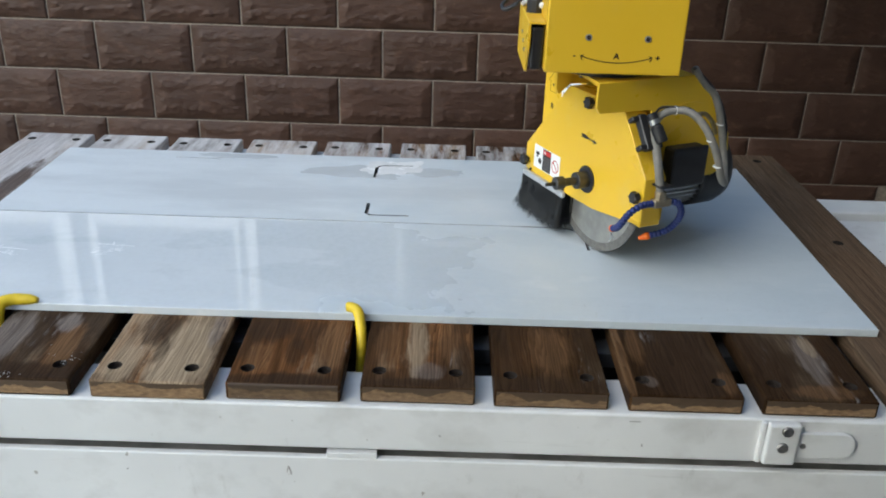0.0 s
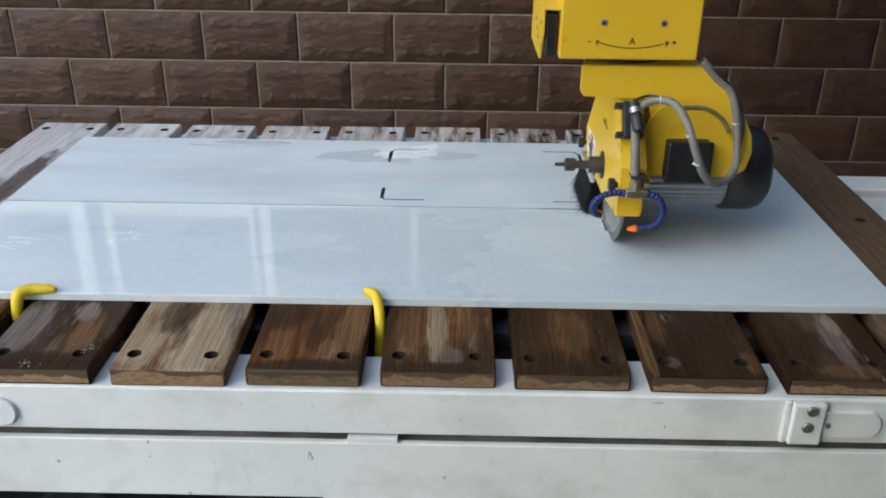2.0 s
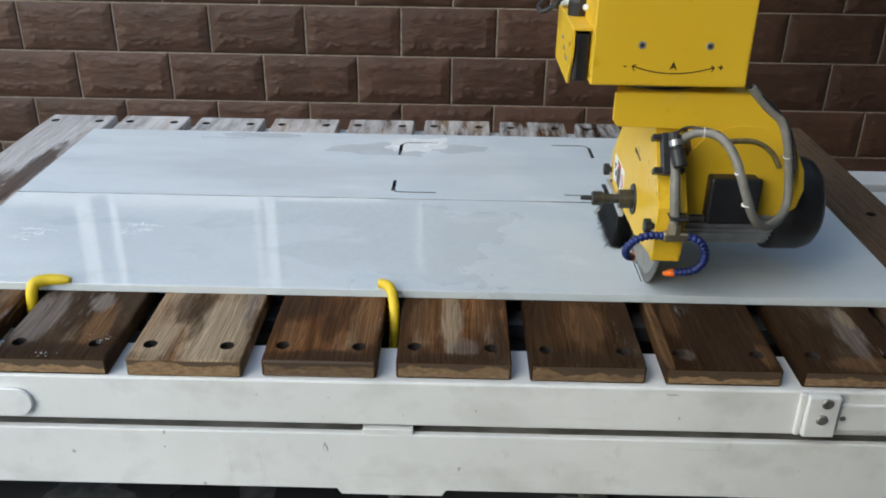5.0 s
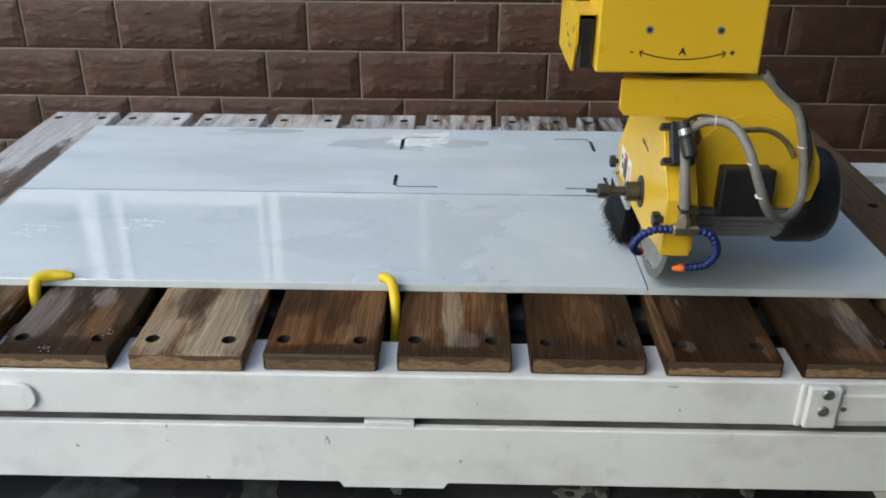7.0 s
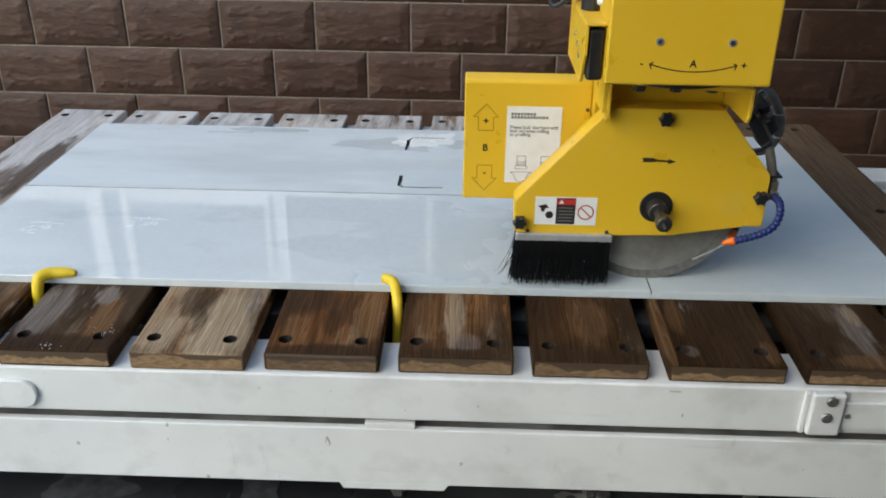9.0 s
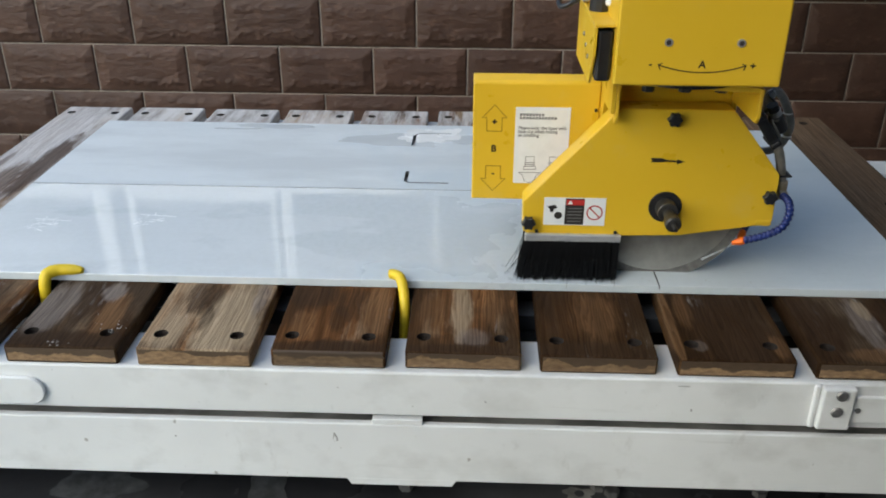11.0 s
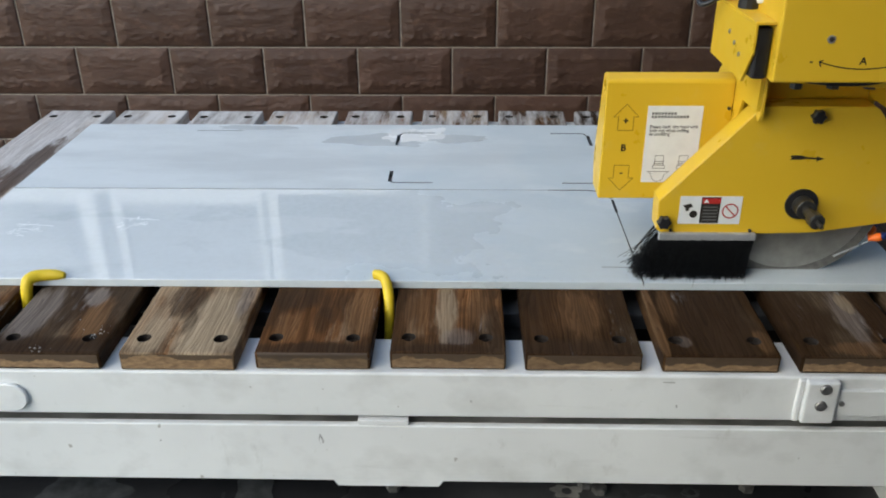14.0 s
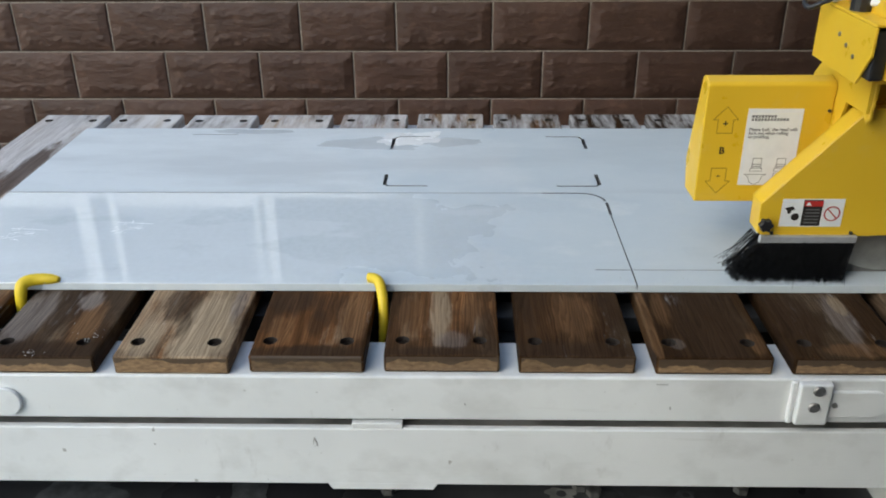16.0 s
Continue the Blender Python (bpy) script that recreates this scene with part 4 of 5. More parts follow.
def head(saw):
    # arm: top plate with two cheeks, open to the front
    cheek = [(-0.116, 0.300), (-0.116, 0.240), (-0.106, 0.226), (0.045, 0.222), (0.066, 0.16), (0.072, 0.028), (0.278, 0.028),
             (0.306, 0.045), (0.316, 0.09), (0.308, 0.135), (0.28, 0.19), (0.24, 0.24), (0.20, 0.28), (0.168, 0.300)]
    bm = prism(cheek, 0.138, 0.146, "x", 0.0015, 1)
    joined(bm, prism([(max(y, -0.055), z) for y, z in cheek if y > -0.11] + [(-0.055, 0.300)], -0.146, -0.138, "x"))
    joined(bm, prism([(0.138, -0.112), (0.138, 0.168), (-0.138, 0.168), (-0.138, -0.056)], 0.290, 0.3005, "z"))
    joined(bm, boxed(-0.138, 0.138, 0.066, 0.078, 0.0, 0.292, 0.002, 1))
    h = part("cutting_head", bm, YELLOW, saw, "yellow painted swivelling saw head")
    # front gussets of the cheeks
    part("gusset", prism([(-0.056, 0.30), (-0.056, 0.215), (-0.046, 0.200), (-0.01, 0.228), (0.0, 0.30)], -0.137, -0.129, "x", 0.0015, 1), YELLOW, h)
    for x in (-0.075, 0.0, 0.075):
        part("bolt", lathe([(0.278, 0.013), (0.2895, 0.013)], "z", (x, -0.06, 0), 6), DARKSTEEL, h)
    # blade guard
    outline = [(-0.318, 0.006), (-0.316, -0.066), (-0.306, -0.072), (-0.095, -0.075), (0.04, -0.071), (0.177, -0.049),
               (0.236, -0.038), (0.244, -0.03), (0.242, 0.080), (0.128, 0.220), (0.118, 0.226), (-0.112, 0.226), (-0.124, 0.220)]
    bm = prism(outline, -0.020, -0.016, "y", 0.0012, 1)
    part("guard_cover", bm, YELLOW, h)
    shell = bmesh.new()
    for p, q in zip(outline, outline[1:] + outline[:1]):
        if p[1] < -0.035 and q[1] < -0.035:
            continue
        d = Vector((q[0] - p[0], q[1] - p[1]))
        n = Vector((-d.y, d.x)).normalized() * 0.005
        if n.dot(Vector(p)) > 0:
            n = -n
        joined(shell, prism([p, q, (q[0] + n.x, q[1] + n.y), (p[0] + n.x, p[1] + n.y)], -0.016, 0.038))
    back = [(x, z) for x, z in outline]
    joined(shell, prism(back, 0.034, 0.040, "y"))
    part("guard_body", shell, YELLOW, h)
    part("guard_tip", boxed(0.205, 0.243, -0.0215, 0.040, -0.044, -0.028, 0.003, 1), YELLOW, h)
    for x, z in ((-0.005, 0.208), (-0.305, -0.041), (0.225, 0.032)):
        knob(x, z, -0.020, h)
    for x in (-0.285, -0.105):
        part("screw", lathe([(-0.024, 0.004), (-0.019, 0.0045)], "y", (x, 0, -0.066), 8), DARKSTEEL, h)
    # spindle with tool holder
    part("collar", lathe([(-0.024, 0.036), (-0.022, 0.037), (-0.016, 0.037)], "y", seg=32), BLACK, h, "black rubber seal ring")
    bm = lathe([(-0.056, 0.021), (-0.055, 0.0225), (-0.016, 0.0225)], "y", seg=28)
    joined(bm, lathe([(-0.092, 0.011), (-0.05, 0.011)], "y", seg=20))
    joined(bm, lathe([(-0.120, 0.014), (-0.118, 0.0175), (-0.096, 0.0175), (-0.092, 0.015)], "y", seg=12))
    joined(bm, lathe([(-0.146, 0.0045), (-0.12, 0.0055)], "y", seg=12))
    part("spindle", bm, DARKSTEEL, h, "dark steel spindle with tool holder", smooth=False)
    # blade
    bm = lathe([(-0.0014, 0.185), (0.0014, 0.185)], "y", (0, 0, 0), 96)
    blade = part("blade", bm, BLADE, h, "grey steel circular saw blade")
    blade.location = (0, 0.012, 0)
    ring = [(0.0, 0.176), (0.0019, 0.177), (0.0019, 0.1985), (0.0, 0.1995), (-0.0019, 0.1985), (-0.0019, 0.177)]
    rim, seg = bmesh.new(), 96
    loops = [[rim.verts.new((r * math.cos(2 * math.pi * i / seg), 0.012 + d, r * math.sin(2 * math.pi * i / seg))) for i in range(seg)] for d, r in ring]
    for p, q in zip(loops, loops[1:] + loops[:1]):
        for i in range(seg):
            rim.faces.new((p[i], p[(i + 1) % seg], q[(i + 1) % seg], q[i]))
    part("blade_rim", rim, RIM, h, "sintered cutting rim of the saw blade")
    jet = [(0.160, -0.044, -0.078), (0.135, -0.018, -0.112), (0.105, -0.002, -0.140)]
    part("water_jet", tube(jet, lambda f: 0.0014 + 0.0012 * f, 8), SPRAY, h, "clear cooling water running onto the blade", smooth=True)
    # brush
    part("brush_strip", boxed(-0.312, -0.092, -0.032, -0.020, -0.088, -0.070, 0.002, 1), ALU, h, "aluminium brush strip")
    rng = random.Random(9)
    tufts, count = [], 9
    for k in range(count):
        u0 = -0.310 + 0.216 * k / count
        br = bmesh.new()
        for i in range(200):
            u = rng.uniform(0, 0.216 / count)
            v = rng.uniform(-0.031, 0.045) if rng.random() < 0.35 else rng.uniform(-0.032, -0.016)
            stray = rng.random() < 0.04
            lean = rng.gauss(-0.003, 0.005) + (rng.uniform(-0.035, 0.012) if stray or (k == 0 and rng.random() < 0.1) else 0)
            length = rng.uniform(0.080, 0.108) if rng.random() < 0.4 else rng.uniform(0.094, 0.106)
            tip = Vector((u + lean, v + rng.gauss(-0.006, 0.010), -length))
            mid = Vector((u + lean * 0.3, v + rng.gauss(-0.001, 0.002), -length * 0.5))
            r = rng.uniform(0.0007, 0.0013)
            tube([(u, v, 0.001), mid, tip], lambda f, r=r: r * (1 - 0.5 * f), 3, 2, br)
        tuft = tagged(part("bristle_tuft", br, RUBBER, h, "tuft of black brush bristles"), kind="stuff")
        tuft.location = (u0, 0, -0.085)
        tufts.append((tuft, u0, 30 * (1 - k / (count - 1)) ** 2 + 7))
    # motor
    bm = lathe([(0.038, 0.085), (0.070, 0.092), (0.292, 0.092)], "y", (0, 0, 0), 40)
    part("motor_body", bm, ALU, h, "finned aluminium motor housing")
    fin = finish(boxed(0.090, 0.100, 0.085, 0.287, -0.0016, 0.0016), "cooling_fin", ALU)
    for i in range(36):
        ob = new("cooling_fin", fin)
        ob.parent = h
        ob.matrix_local = pose(0, 0, 0, 0, 10 * i, 0)
    bm = lathe([(0.288, 0.100), (0.292, 0.111), (0.364, 0.111), (0.388, 0.103), (0.400, 0.088), (0.402, 0.05)], "y", (0, 0, 0), 44)
    part("fan_cover", bm, BLACK, h, "black motor fan cover", smooth=True)
    part("terminal_box", boxed(0.146, 0.182, 0.101, 0.205, 0.028, 0.126, 0.006), BLACK, h, "black motor terminal box")
    part("terminal_lid", boxed(0.182, 0.194, 0.097, 0.208, 0.024, 0.130, 0.007), BLACK, h)
    disc = [(0.165 + 0.128 * math.cos(a * math.pi / 24), max(0.029, 0.105 + 0.128 * math.sin(a * math.pi / 24))) for a in range(48)]
    part("motor_disc", prism([q for k, q in enumerate(disc) if q[1] > 0.0291 or disc[k - 1][1] > 0.0291 or disc[(k + 1) % 48][1] > 0.0291], 0.1462, 0.150, "x"), YELLOW, h)
    # coolant block, pipe and hoses
    x = 0.262
    part("coolant_pipe", tube([(0.212, 0.008, 0.215), (0.220, 0.008, 0.180), (0.246, 0.010, 0.11), (x, 0.014, 0.045)], 0.0105, 12), GREYHOSE, h, "grey coolant pipe", smooth=True)
    bm = boxed(x - 0.011, x + 0.011, -0.008, 0.044, 0.016, 0.036, 0.003, 1)
    joined(bm, lathe([(0.034, 0.014), (0.054, 0.014), (0.056, 0.011)], "z", (x, 0.014, 0), 8))
    part("coolant_block", bm, BRASS, h, "nickel coolant distributor")
    part("pipe_clip", boxed(x - 0.034, x + 0.016, 0.000, 0.040, 0.066, 0.071, 0.002, 1), BLACK, h)
    tilt = Matrix.Translation((0.197, -0.006, 0.184)) @ pose(0, 0, 0, 0, -36, 0)
    bm = joined(bmesh.new(), boxed(-0.010, 0.012, -0.012, 0.012, -0.045, 0.045, 0.003, 1), tilt)
    for q in (-0.036, 0.036):
        joined(bm, boxed(-0.012, 0.010, -0.030, 0.036, q - 0.006, q + 0.006, 0.002, 1), tilt)
    part("valve_bracket", bm, BLACK, h, "black valve bracket")
    tilt = Matrix.Translation((0.224, 0.008, 0.200)) @ pose(0, 0, 0, 12, -30, 0)
    bm = joined(bmesh.new(), lathe([(-0.034, 0.012), (-0.030, 0.015), (0.004, 0.015), (0.008, 0.012), (0.040, 0.012)], "z", (0, 0, 0), 16), tilt)
    part("solenoid_valve", bm, BLACK, h, "black solenoid valve", smooth=False)
    part("valve_ring", joined(bmesh.new(), lathe([(0.012, 0.0135), (0.024, 0.0135)], "z", (0, 0, 0), 16), tilt), STEEL, h)
    segmented_hose([(x, -0.006, 0.026), (0.264, -0.042, 0.026), (0.259, -0.070, 0.008), (0.245, -0.078, -0.020), (0.215, -0.066, -0.046), (0.178, -0.050, -0.066)], "coolant_hose", h, "nozzle")
    segmented_hose([(x, 0.042, 0.026), (0.268, 0.068, 0.018), (0.262, 0.086, -0.010), (0.245, 0.090, -0.044), (0.225, 0.076, -0.074), (0.204, 0.044, -0.090)], "coolant_hose", h, "nozzle")
    loop = [(0.205, 0.014, 0.212), (0.207, 0.032, 0.230), (0.218, 0.058, 0.240), (0.243, 0.086, 0.238), (0.272, 0.112, 0.206), (0.301, 0.133, 0.146),
            (0.296, 0.162, 0.086), (0.270, 0.202, 0.056), (0.214, 0.250, 0.056), (0.184, 0.268, 0.090), (0.160, 0.258, 0.186), (0.147, 0.240, 0.242), (0.143, 0.205, 0.272), (0.146, 0.163, 0.316)]
    part("conduit", tube(loop, 0.0095, 12), GREYHOSE, h, "grey flexible cable conduit", smooth=True)
    # a second, thinner line in ochre brown
    loop = [(0.248, 0.094, 0.228), (0.222, 0.125, 0.224), (0.192, 0.178, 0.212), (0.172, 0.222, 0.182), (0.164, 0.246, 0.148)]
    part("conduit", tube(loop, 0.0058, 10), OCHRE_HOSE, h, "thin ochre-brown conduit", smooth=True)
    part("cable", tube([(0.178, 0.272, 0.10), (0.164, 0.276, 0.165), (0.150, 0.258, 0.225), (0.146, 0.222, 0.27), (0.148, 0.176, 0.305), (0.148, 0.160, 0.318)], 0.0045, 8), BLACK, h, "thin black cable", smooth=True)
    part("cable", tube([(0.226, 0.000, 0.214), (0.214, 0.006, 0.236), (0.205, 0.030, 0.246), (0.222, 0.060, 0.248), (0.243, 0.084, 0.247)], 0.003, 6), BLACK, h, "thin black valve lead", smooth=True)
    for p in ((0.218, 0.058, 0.240), (0.286, 0.122, 0.178), (0.300, 0.142, 0.116), (0.162, 0.260, 0.170)):
        part("cable_tie", lathe([(-0.0016, 0.0112), (0.0016, 0.0112)], "y" if p[1] < 0.1 else "z", p, 14), WIRE, h)
    # tilt gear cover with its signs
    prof = [(0.100, -0.040), (0.100, 0.244), (0.106, 0.251), (0.135, 0.259), (0.150, 0.252), (0.215, 0.03), (0.190, -0.040)]
    part("gear_cover", prism(prof, -0.436, -0.147, "x", 0.003, 2), YELLOW, h, "yellow sheet metal gear cover")
    f = 0.0994
    for z, q in ((0.158, 1), (0.018, -1)):
        a = [(-0.022, -0.030), (-0.022, 0.006), (-0.036, 0.006), (0, 0.040), (0.036, 0.006), (0.022, 0.006), (0.022, -0.030), (-0.022, -0.030)]
        part("arrow_outline", strip([(-0.386 + 0.8 * px, z + 0.9 * q * pz) for px, pz in a], 0.0016, f - 0.0002, f + 0.001), AMBER, h)
    for s, z in (("+", 0.146), ("B", 0.081), ("-", 0.020)):
        part("lettering", lettering(s, 0.023, Matrix.Translation((-0.386, f, z)) @ FACE), INK, h)
    part("sticker", boxed(-0.338, -0.212, f - 0.0004, f + 0.0008, 0.003, 0.190), PAPER, h, "white instruction sticker")
    f2 = f - 0.0008
    for z, w in ((0.172, 0.055), (0.164, 0.085)):
        bars = bmesh.new()
        k = 0.0
        while k < w:
            joined(bars, boxed(-0.328 + k, -0.328 + k + 0.0055, f2, f2 + 0.0005, z - 0.003, z + 0.003))
            k += 0.0072
        part("print_line", bars, GREYINK, h)
    part("lettering", lettering("Please lock  the head with\nlock nut when milling\nor profiling", 0.0105, Matrix.Translation((-0.330, f2 + 0.0002, 0.137)) @ FACE, line=0.85, align="LEFT"), GREYINK, h)
    for cx in (-0.300, -0.244):
        pic = [(-0.010, 0.07), (-0.010, 0.045), (-0.014, 0.045), (-0.014, 0.038), (0.014, 0.038), (0.014, 0.045), (0.010, 0.045), (0.010, 0.07), (-0.010, 0.07)]
        part("diagram", strip([(cx + a, b) for a, b in pic], 0.0012, f2, f2 + 0.0006), GREYINK, h)
        for z in (0.046, 0.050, 0.055):
            part("diagram", boxed(cx - 0.012, cx + 0.012, f2, f2 + 0.0006, z - 0.0008, z + 0.0008), GREYINK, h)
        cup = [(-0.026, 0.030), (0.026, 0.030), (0.016, 0.024), (0.012, 0.010), (0.0, 0.004), (-0.012, 0.010), (-0.016, 0.024), (-0.026, 0.030)] if cx < -0.27 else [(-0.014, 0.032), (0.014, 0.032), (0.014, 0.024), (-0.014, 0.024), (-0.014, 0.032)]
        part("diagram", strip([(cx + a, b) for a, b in cup], 0.0012, f2, f2 + 0.0006), GREYINK, h)
    part("screw", lathe([(f - 0.004, 0.004), (f + 0.001, 0.004)], "y", (-0.155, 0, 0.185), 8), DARKSTEEL, h)
    # signs on the guard
    g = -0.0206
    part("sticker", boxed(-0.271, -0.132, g - 0.0002, g + 0.001, -0.050, 0.018), PAPER, h, "white warning sticker with pictograms")
    g2 = g - 0.0006
    part("warning_panel", boxed(-0.223, -0.180, g2, g2 + 0.0005, -0.048, 0.016), INK, h, "black warning panel")
    part("warning_header", boxed(-0.221, -0.180, g2 - 0.0004, g2, 0.000, 0.013), RED, h, "red warning header")
    part("warning_triangle", prism([(-0.218, 0.0025), (-0.206, 0.0025), (-0.212, 0.0115)], g2 - 0.0007, g2 - 0.0004), PAPER, h)
    for z in (-0.008, -0.016, -0.024, -0.032, -0.040):
        part("print_line", boxed(-0.217, -0.185, g2 - 0.0004, g2, z - 0.0012, z + 0.0012), GREYINK, h)
    ring = [(-0.156 + 0.017 * math.cos(a * math.pi / 12), -0.018 + 0.017 * math.sin(a * math.pi / 12)) for a in range(25)]
    bm = strip(ring, 0.003, g2, g2 + 0.0005)
    joined(bm, strip([(-0.168, -0.006), (-0.144, -0.030)], 0.003, g2, g2 + 0.0005))
    part("prohibition_sign", bm, RED, h, "red prohibition ring")
    bm = lathe([(g2, 0.009), (g2 + 0.0005, 0.009)], "y", (-0.238, 0, -0.026), 14)
    joined(bm, prism([(-0.264, -0.004), (-0.246, 0.000), (-0.240, -0.008), (-0.248, -0.010), (-0.250, -0.018), (-0.256, -0.018), (-0.258, -0.010)], g2, g2 + 0.0005))
    part("pictogram", bm, INK, h)
    arrow = [(-0.044, 0.114), (-0.039, 0.110), (-0.044, 0.106), (-0.020, 0.106), (-0.008, 0.108), (0.014, 0.1065), (0.014, 0.102), (0.031, 0.108), (0.014, 0.114), (0.014, 0.1105), (-0.008, 0.112), (-0.020, 0.116), (-0.040, 0.116)]
    part("turn_arrow", prism(arrow, g, g + 0.0008), INK, h, "black direction arrow")
    return h, blade, tufts


def saw():
    s = tagged(empty("bridge_saw"), "yellow bridge saw with a swivelling blade head", "bridge saw")
    face = -0.171
    part("ram_cover", boxed(-0.166, 0.153, face, 0.14, 0.3195, 1.25, 0.004), YELLOW, s, "yellow sheet metal ram cover")
    part("swivel_neck", lathe([(0.3015, 0.13), (0.3200, 0.13)], "z", (0, 0.0, 0), 40), BLACK, s, "black swivel bearing")
    for x in (-0.068, 0.068):
        sc = part("screw", lathe([(face - 0.002, 0.0072), (face - 0.0015, 0.008), (face + 0.001, 0.008)], "y", (x, 0, 0.404), 18), GRIME_SHADE, s)
        part("screw_socket", lathe([(face - 0.0024, 0.0052), (face - 0.0018, 0.0052)], "y", (x, 0, 0.404), 6), INK, sc)
    arc = [(-0.083 + 0.166 * i / 20, 0.347 + 0.014 * ((i - 10) / 10) ** 2) for i in range(21)]
    bm = strip(arc, 0.0022, face - 0.0006, face + 0.0004)
    for q in (-1, 1):
        e = 0.083 * q
        joined(bm, strip([(e - q * 0.007, 0.364), (e, 0.3612), (e - q * 0.004, 0.352)], 0.0022, face - 0.0006, face + 0.0004))
    part("tilt_arrow", bm, INK, s, "black curved tilt arrow")
    for t, x, z in (("A", 0.0, 0.356), ("-", -0.098, 0.356), ("+", 0.096, 0.354)):
        part("lettering", lettering(t, 0.020, Matrix.Translation((x, face - 0.0004, z)) @ FACE), INK, s)
    # swivel drive beside the ram
    br = part("drive_bracket", prism([(-0.150, 0.425), (-0.150, 0.37), (-0.105, 0.305), (0.13, 0.305), (0.13, 0.425)], -0.206, -0.200, "x", 0.001, 1), YELLOW, s, "yellow drive bracket")
    part("drive_top", boxed(-0.206, -0.1665, -0.150, 0.13, 0.4255, 0.431, 0.001, 1), YELLOW, s)
    part("drive_motor", boxed(-0.1985, -0.1675, -0.142, 0.10, 0.318, 0.418, 0.006), BLACK, s, "black swivel drive motor")
    for y, z in ((-0.075, 0.352), (-0.035, 0.366), (0.005, 0.380)):
        part("screw", lathe([(-0.2085, 0.005), (-0.2055, 0.005)], "x", (0, y, z), 8), BOLT, br)
    part("cable", tube([(-0.20, 0.09, 0.435), (-0.19, 0.02, 0.455), (-0.165, -0.03, 0.450), (-0.158, -0.06, 0.47), (-0.17, -0.02, 0.55), (-0.17, 0.05, 0.7)], 0.008, 10), WIRE, s, "white cable", smooth=True)
    part("cable", tube([(-0.212, 0.12, 0.455), (-0.232, 0.11, 0.448), (-0.254, 0.10, 0.430), (-0.250, 0.08, 0.420), (-0.228, 0.07, 0.432), (-0.212, 0.05, 0.46), (-0.18, 0.07, 0.6)], 0.0055, 8), BLACK, s, "black cable loop", smooth=True)
    part("cable_gland", lathe([(0.431, 0.022), (0.46, 0.022), (0.47, 0.018)], "z", (-0.18, -0.01, 0), 12), BLACK, s)
    return s


SAW_ROWS = [
    (0.0, 1.356, 0.709, 1.026), (0.5, 1.356, 0.708, 1.026), (1.0, 1.356, 0.709, 1.022), (1.5, 1.355, 0.710, 1.015), (2.0, 1.355, 0.710, 1.008),
    (2.5, 1.355, 0.710, 1.002), (3.0, 1.355, 0.695, 1.000), (3.5, 1.356, 0.643, 1.000), (4.0, 1.357, 0.578, 1.000), (4.5, 1.357, 0.512, 1.000),
    (5.0, 1.358, 0.450, 1.000), (5.5, 1.358, 0.402, 1.000), (6.0, 1.358, 0.385, 1.000), (6.3, 1.358, 0.383, 1.001), (6.5, 1.357, 0.381, 1.016), (7.0, 1.359, 0.378, 1.030), (7.5, 1.368, 0.351, 1.041),
    (7.6, 1.367, 0.349, 1.033), (8.0, 1.367, 0.352, 1.0245), (8.5, 1.368, 0.353, 1.024), (9.3, 1.362, 0.356, 1.012), (10.2, 1.360, 0.359, 1.002), (10.8, 1.360, 0.359, 1.001),
    (11.0, 1.370, 0.359, 1.001), (11.5, 1.415, 0.359, 1.001), (12.0, 1.477, 0.359, 1.001), (12.5, 1.538, 0.359, 1.001), (13.0, 1.601, 0.359, 1.001),
    (13.5, 1.654, 0.359, 1.001), (14.0, 1.713, 0.359, 1.001), (14.5, 1.774, 0.359, 1.001), (15.0, 1.835, 0.359, 1.001), (15.5, 1.895, 0.359, 1.001), (16.0, 1.957, 0.359, 1.001),
]
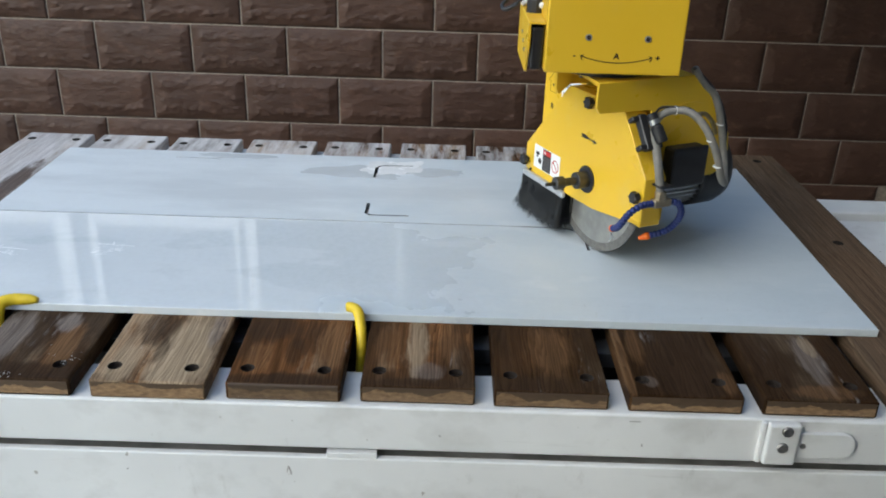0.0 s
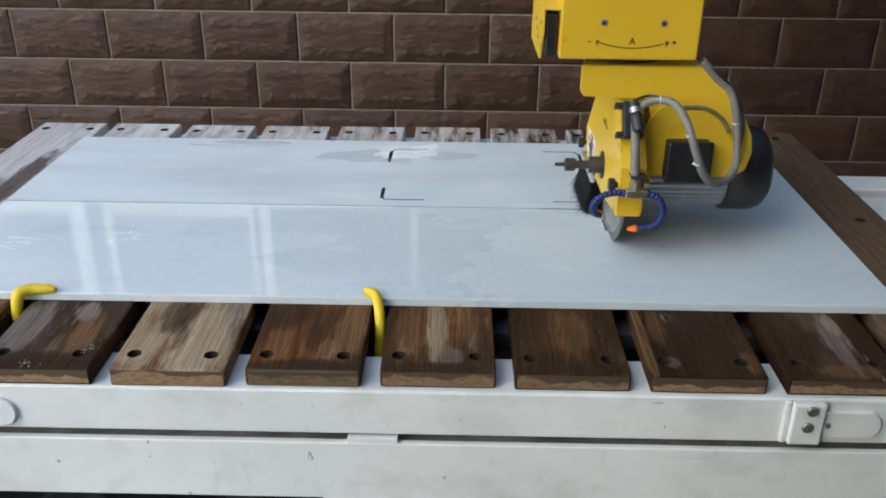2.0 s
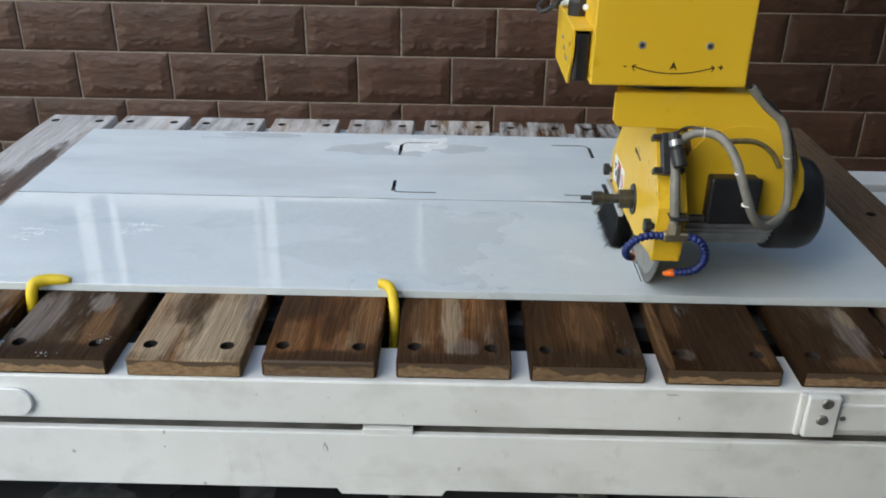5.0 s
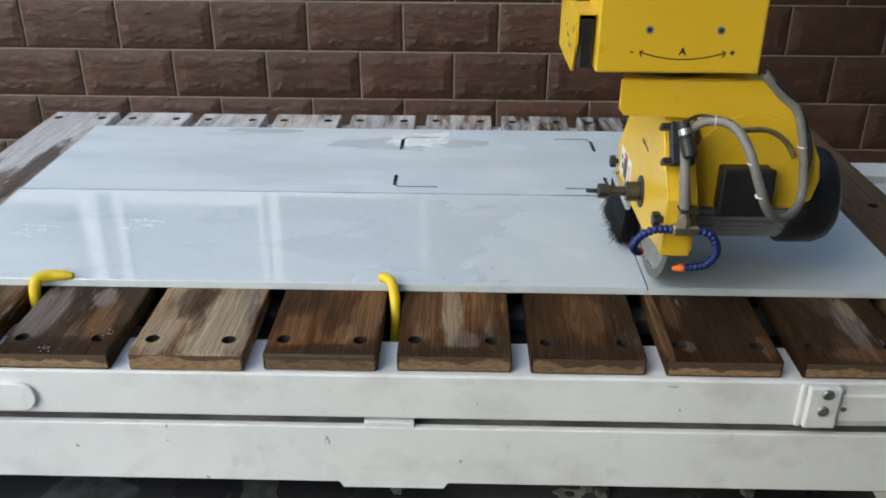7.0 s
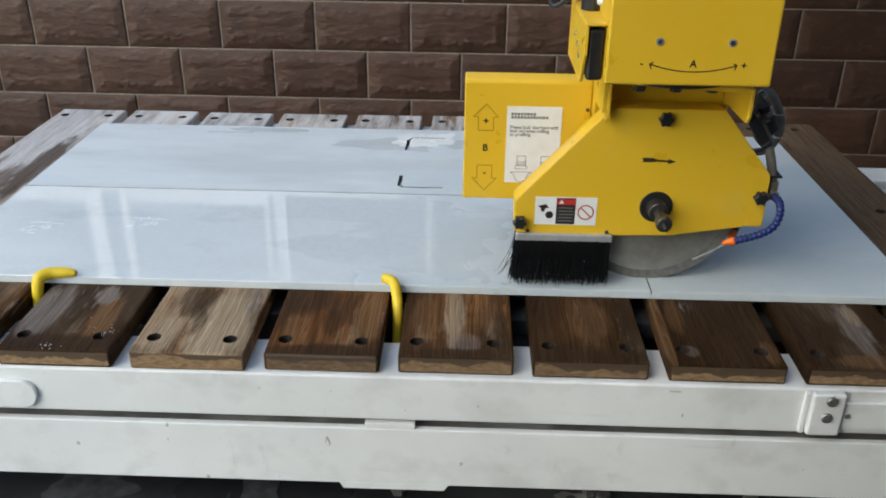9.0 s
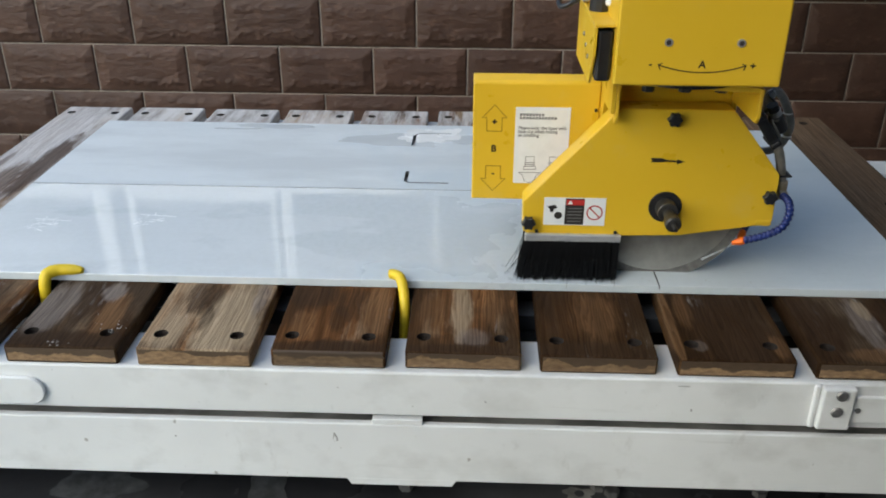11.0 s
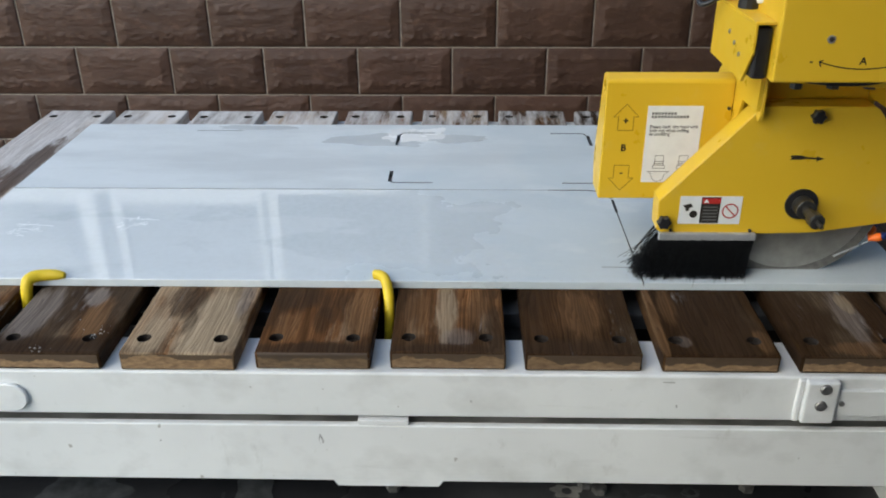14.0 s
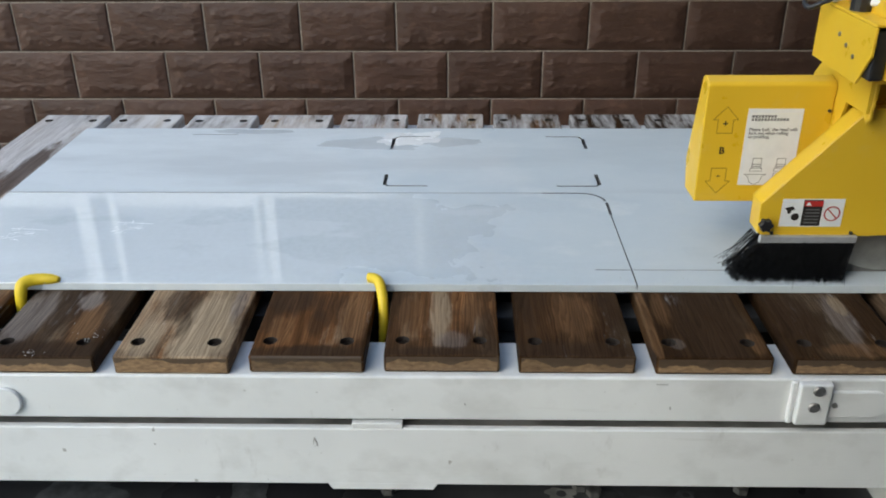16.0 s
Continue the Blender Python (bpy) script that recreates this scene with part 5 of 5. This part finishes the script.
TURNS = [(0.0, -64.6), (0.1, -70), (0.2, -78.5), (0.3, -87), (0.4, -90), (1.0, -90), (4.0, -90), (7.0, -90), (7.2, -90), (7.3, -89.5), (7.4, -87.5), (7.5, -83.9), (7.6, -76.6), (7.8, -60.5), (8.0, -44.6), (8.2, -31),
         (8.4, -18.9), (8.5, -13.6), (8.6, -6.5), (8.7, -2), (8.8, 0), (9.0, 0), (16.0, 0)]
AXIS = Vector((0.0023, -0.0064))  # where the head's swivel stands on the ram


def motions(s, h, blade, tufts, fills):
    walk(s, [(t, pose(x, y, z)) for t, x, y, z in SAW_ROWS])
    rows = []
    for t, a in TURNS:
        c = AXIS - Matrix.Rotation(radians(a), 2) @ AXIS
        rows.append((t, pose(c.x, c.y, 0, 0, 0, a)))
    walk(h, rows)
    walk(blade, [(0.1 * i, pose(0, 0.012, 0, 0, 80 * i, 0)) for i in range(161)])
    # the bristles trail behind once the head runs along the slab
    for ob, u, lean in tufts:
        walk(ob, [(t, pose(u, 0, -0.085, 0, lean * f, 0)) for t, f in ((0, 0.15), (8.7, 0.1), (10.8, 0.12), (11.1, 0.3), (11.6, 0.85), (12.3, 1.0), (14.0, 0.9), (16, 1.0))])
    for ob, (x, y, z), way in fills:
        if way == "y":
            # the blade's leading edge reaches a place 0.086 m ahead of the spindle
            row = next(((t, py) for t, _, py, pz in SAW_ROWS if py - 0.086 <= y and t > 2.4), (6.0, 0))
            t = row[0]
        else:
            t = next((t for t, px, _, _ in SAW_ROWS if px + 0.05 >= x and t > 10.9), 15.9)
        t = min(t, 15.8)
        walk(ob, [(0, pose(x, y, z)), (max(t - 0.3, 0.1), pose(x, y, z)), (t, pose(x, y, TOP + 0.0098 if way == "y" else SZ - 0.0030)), (16, pose(x, y, TOP + 0.0098 if way == "y" else SZ - 0.0030))])


dado = structure()
windows()
table()
slab()
FILLS = kerf_fill()
grit()
hooks()
SAW = saw()
HEAD, SPINNING_BLADE, TUFTS = head(SAW)
tiles(dado)
motions(SAW, HEAD, SPINNING_BLADE, TUFTS, FILLS)
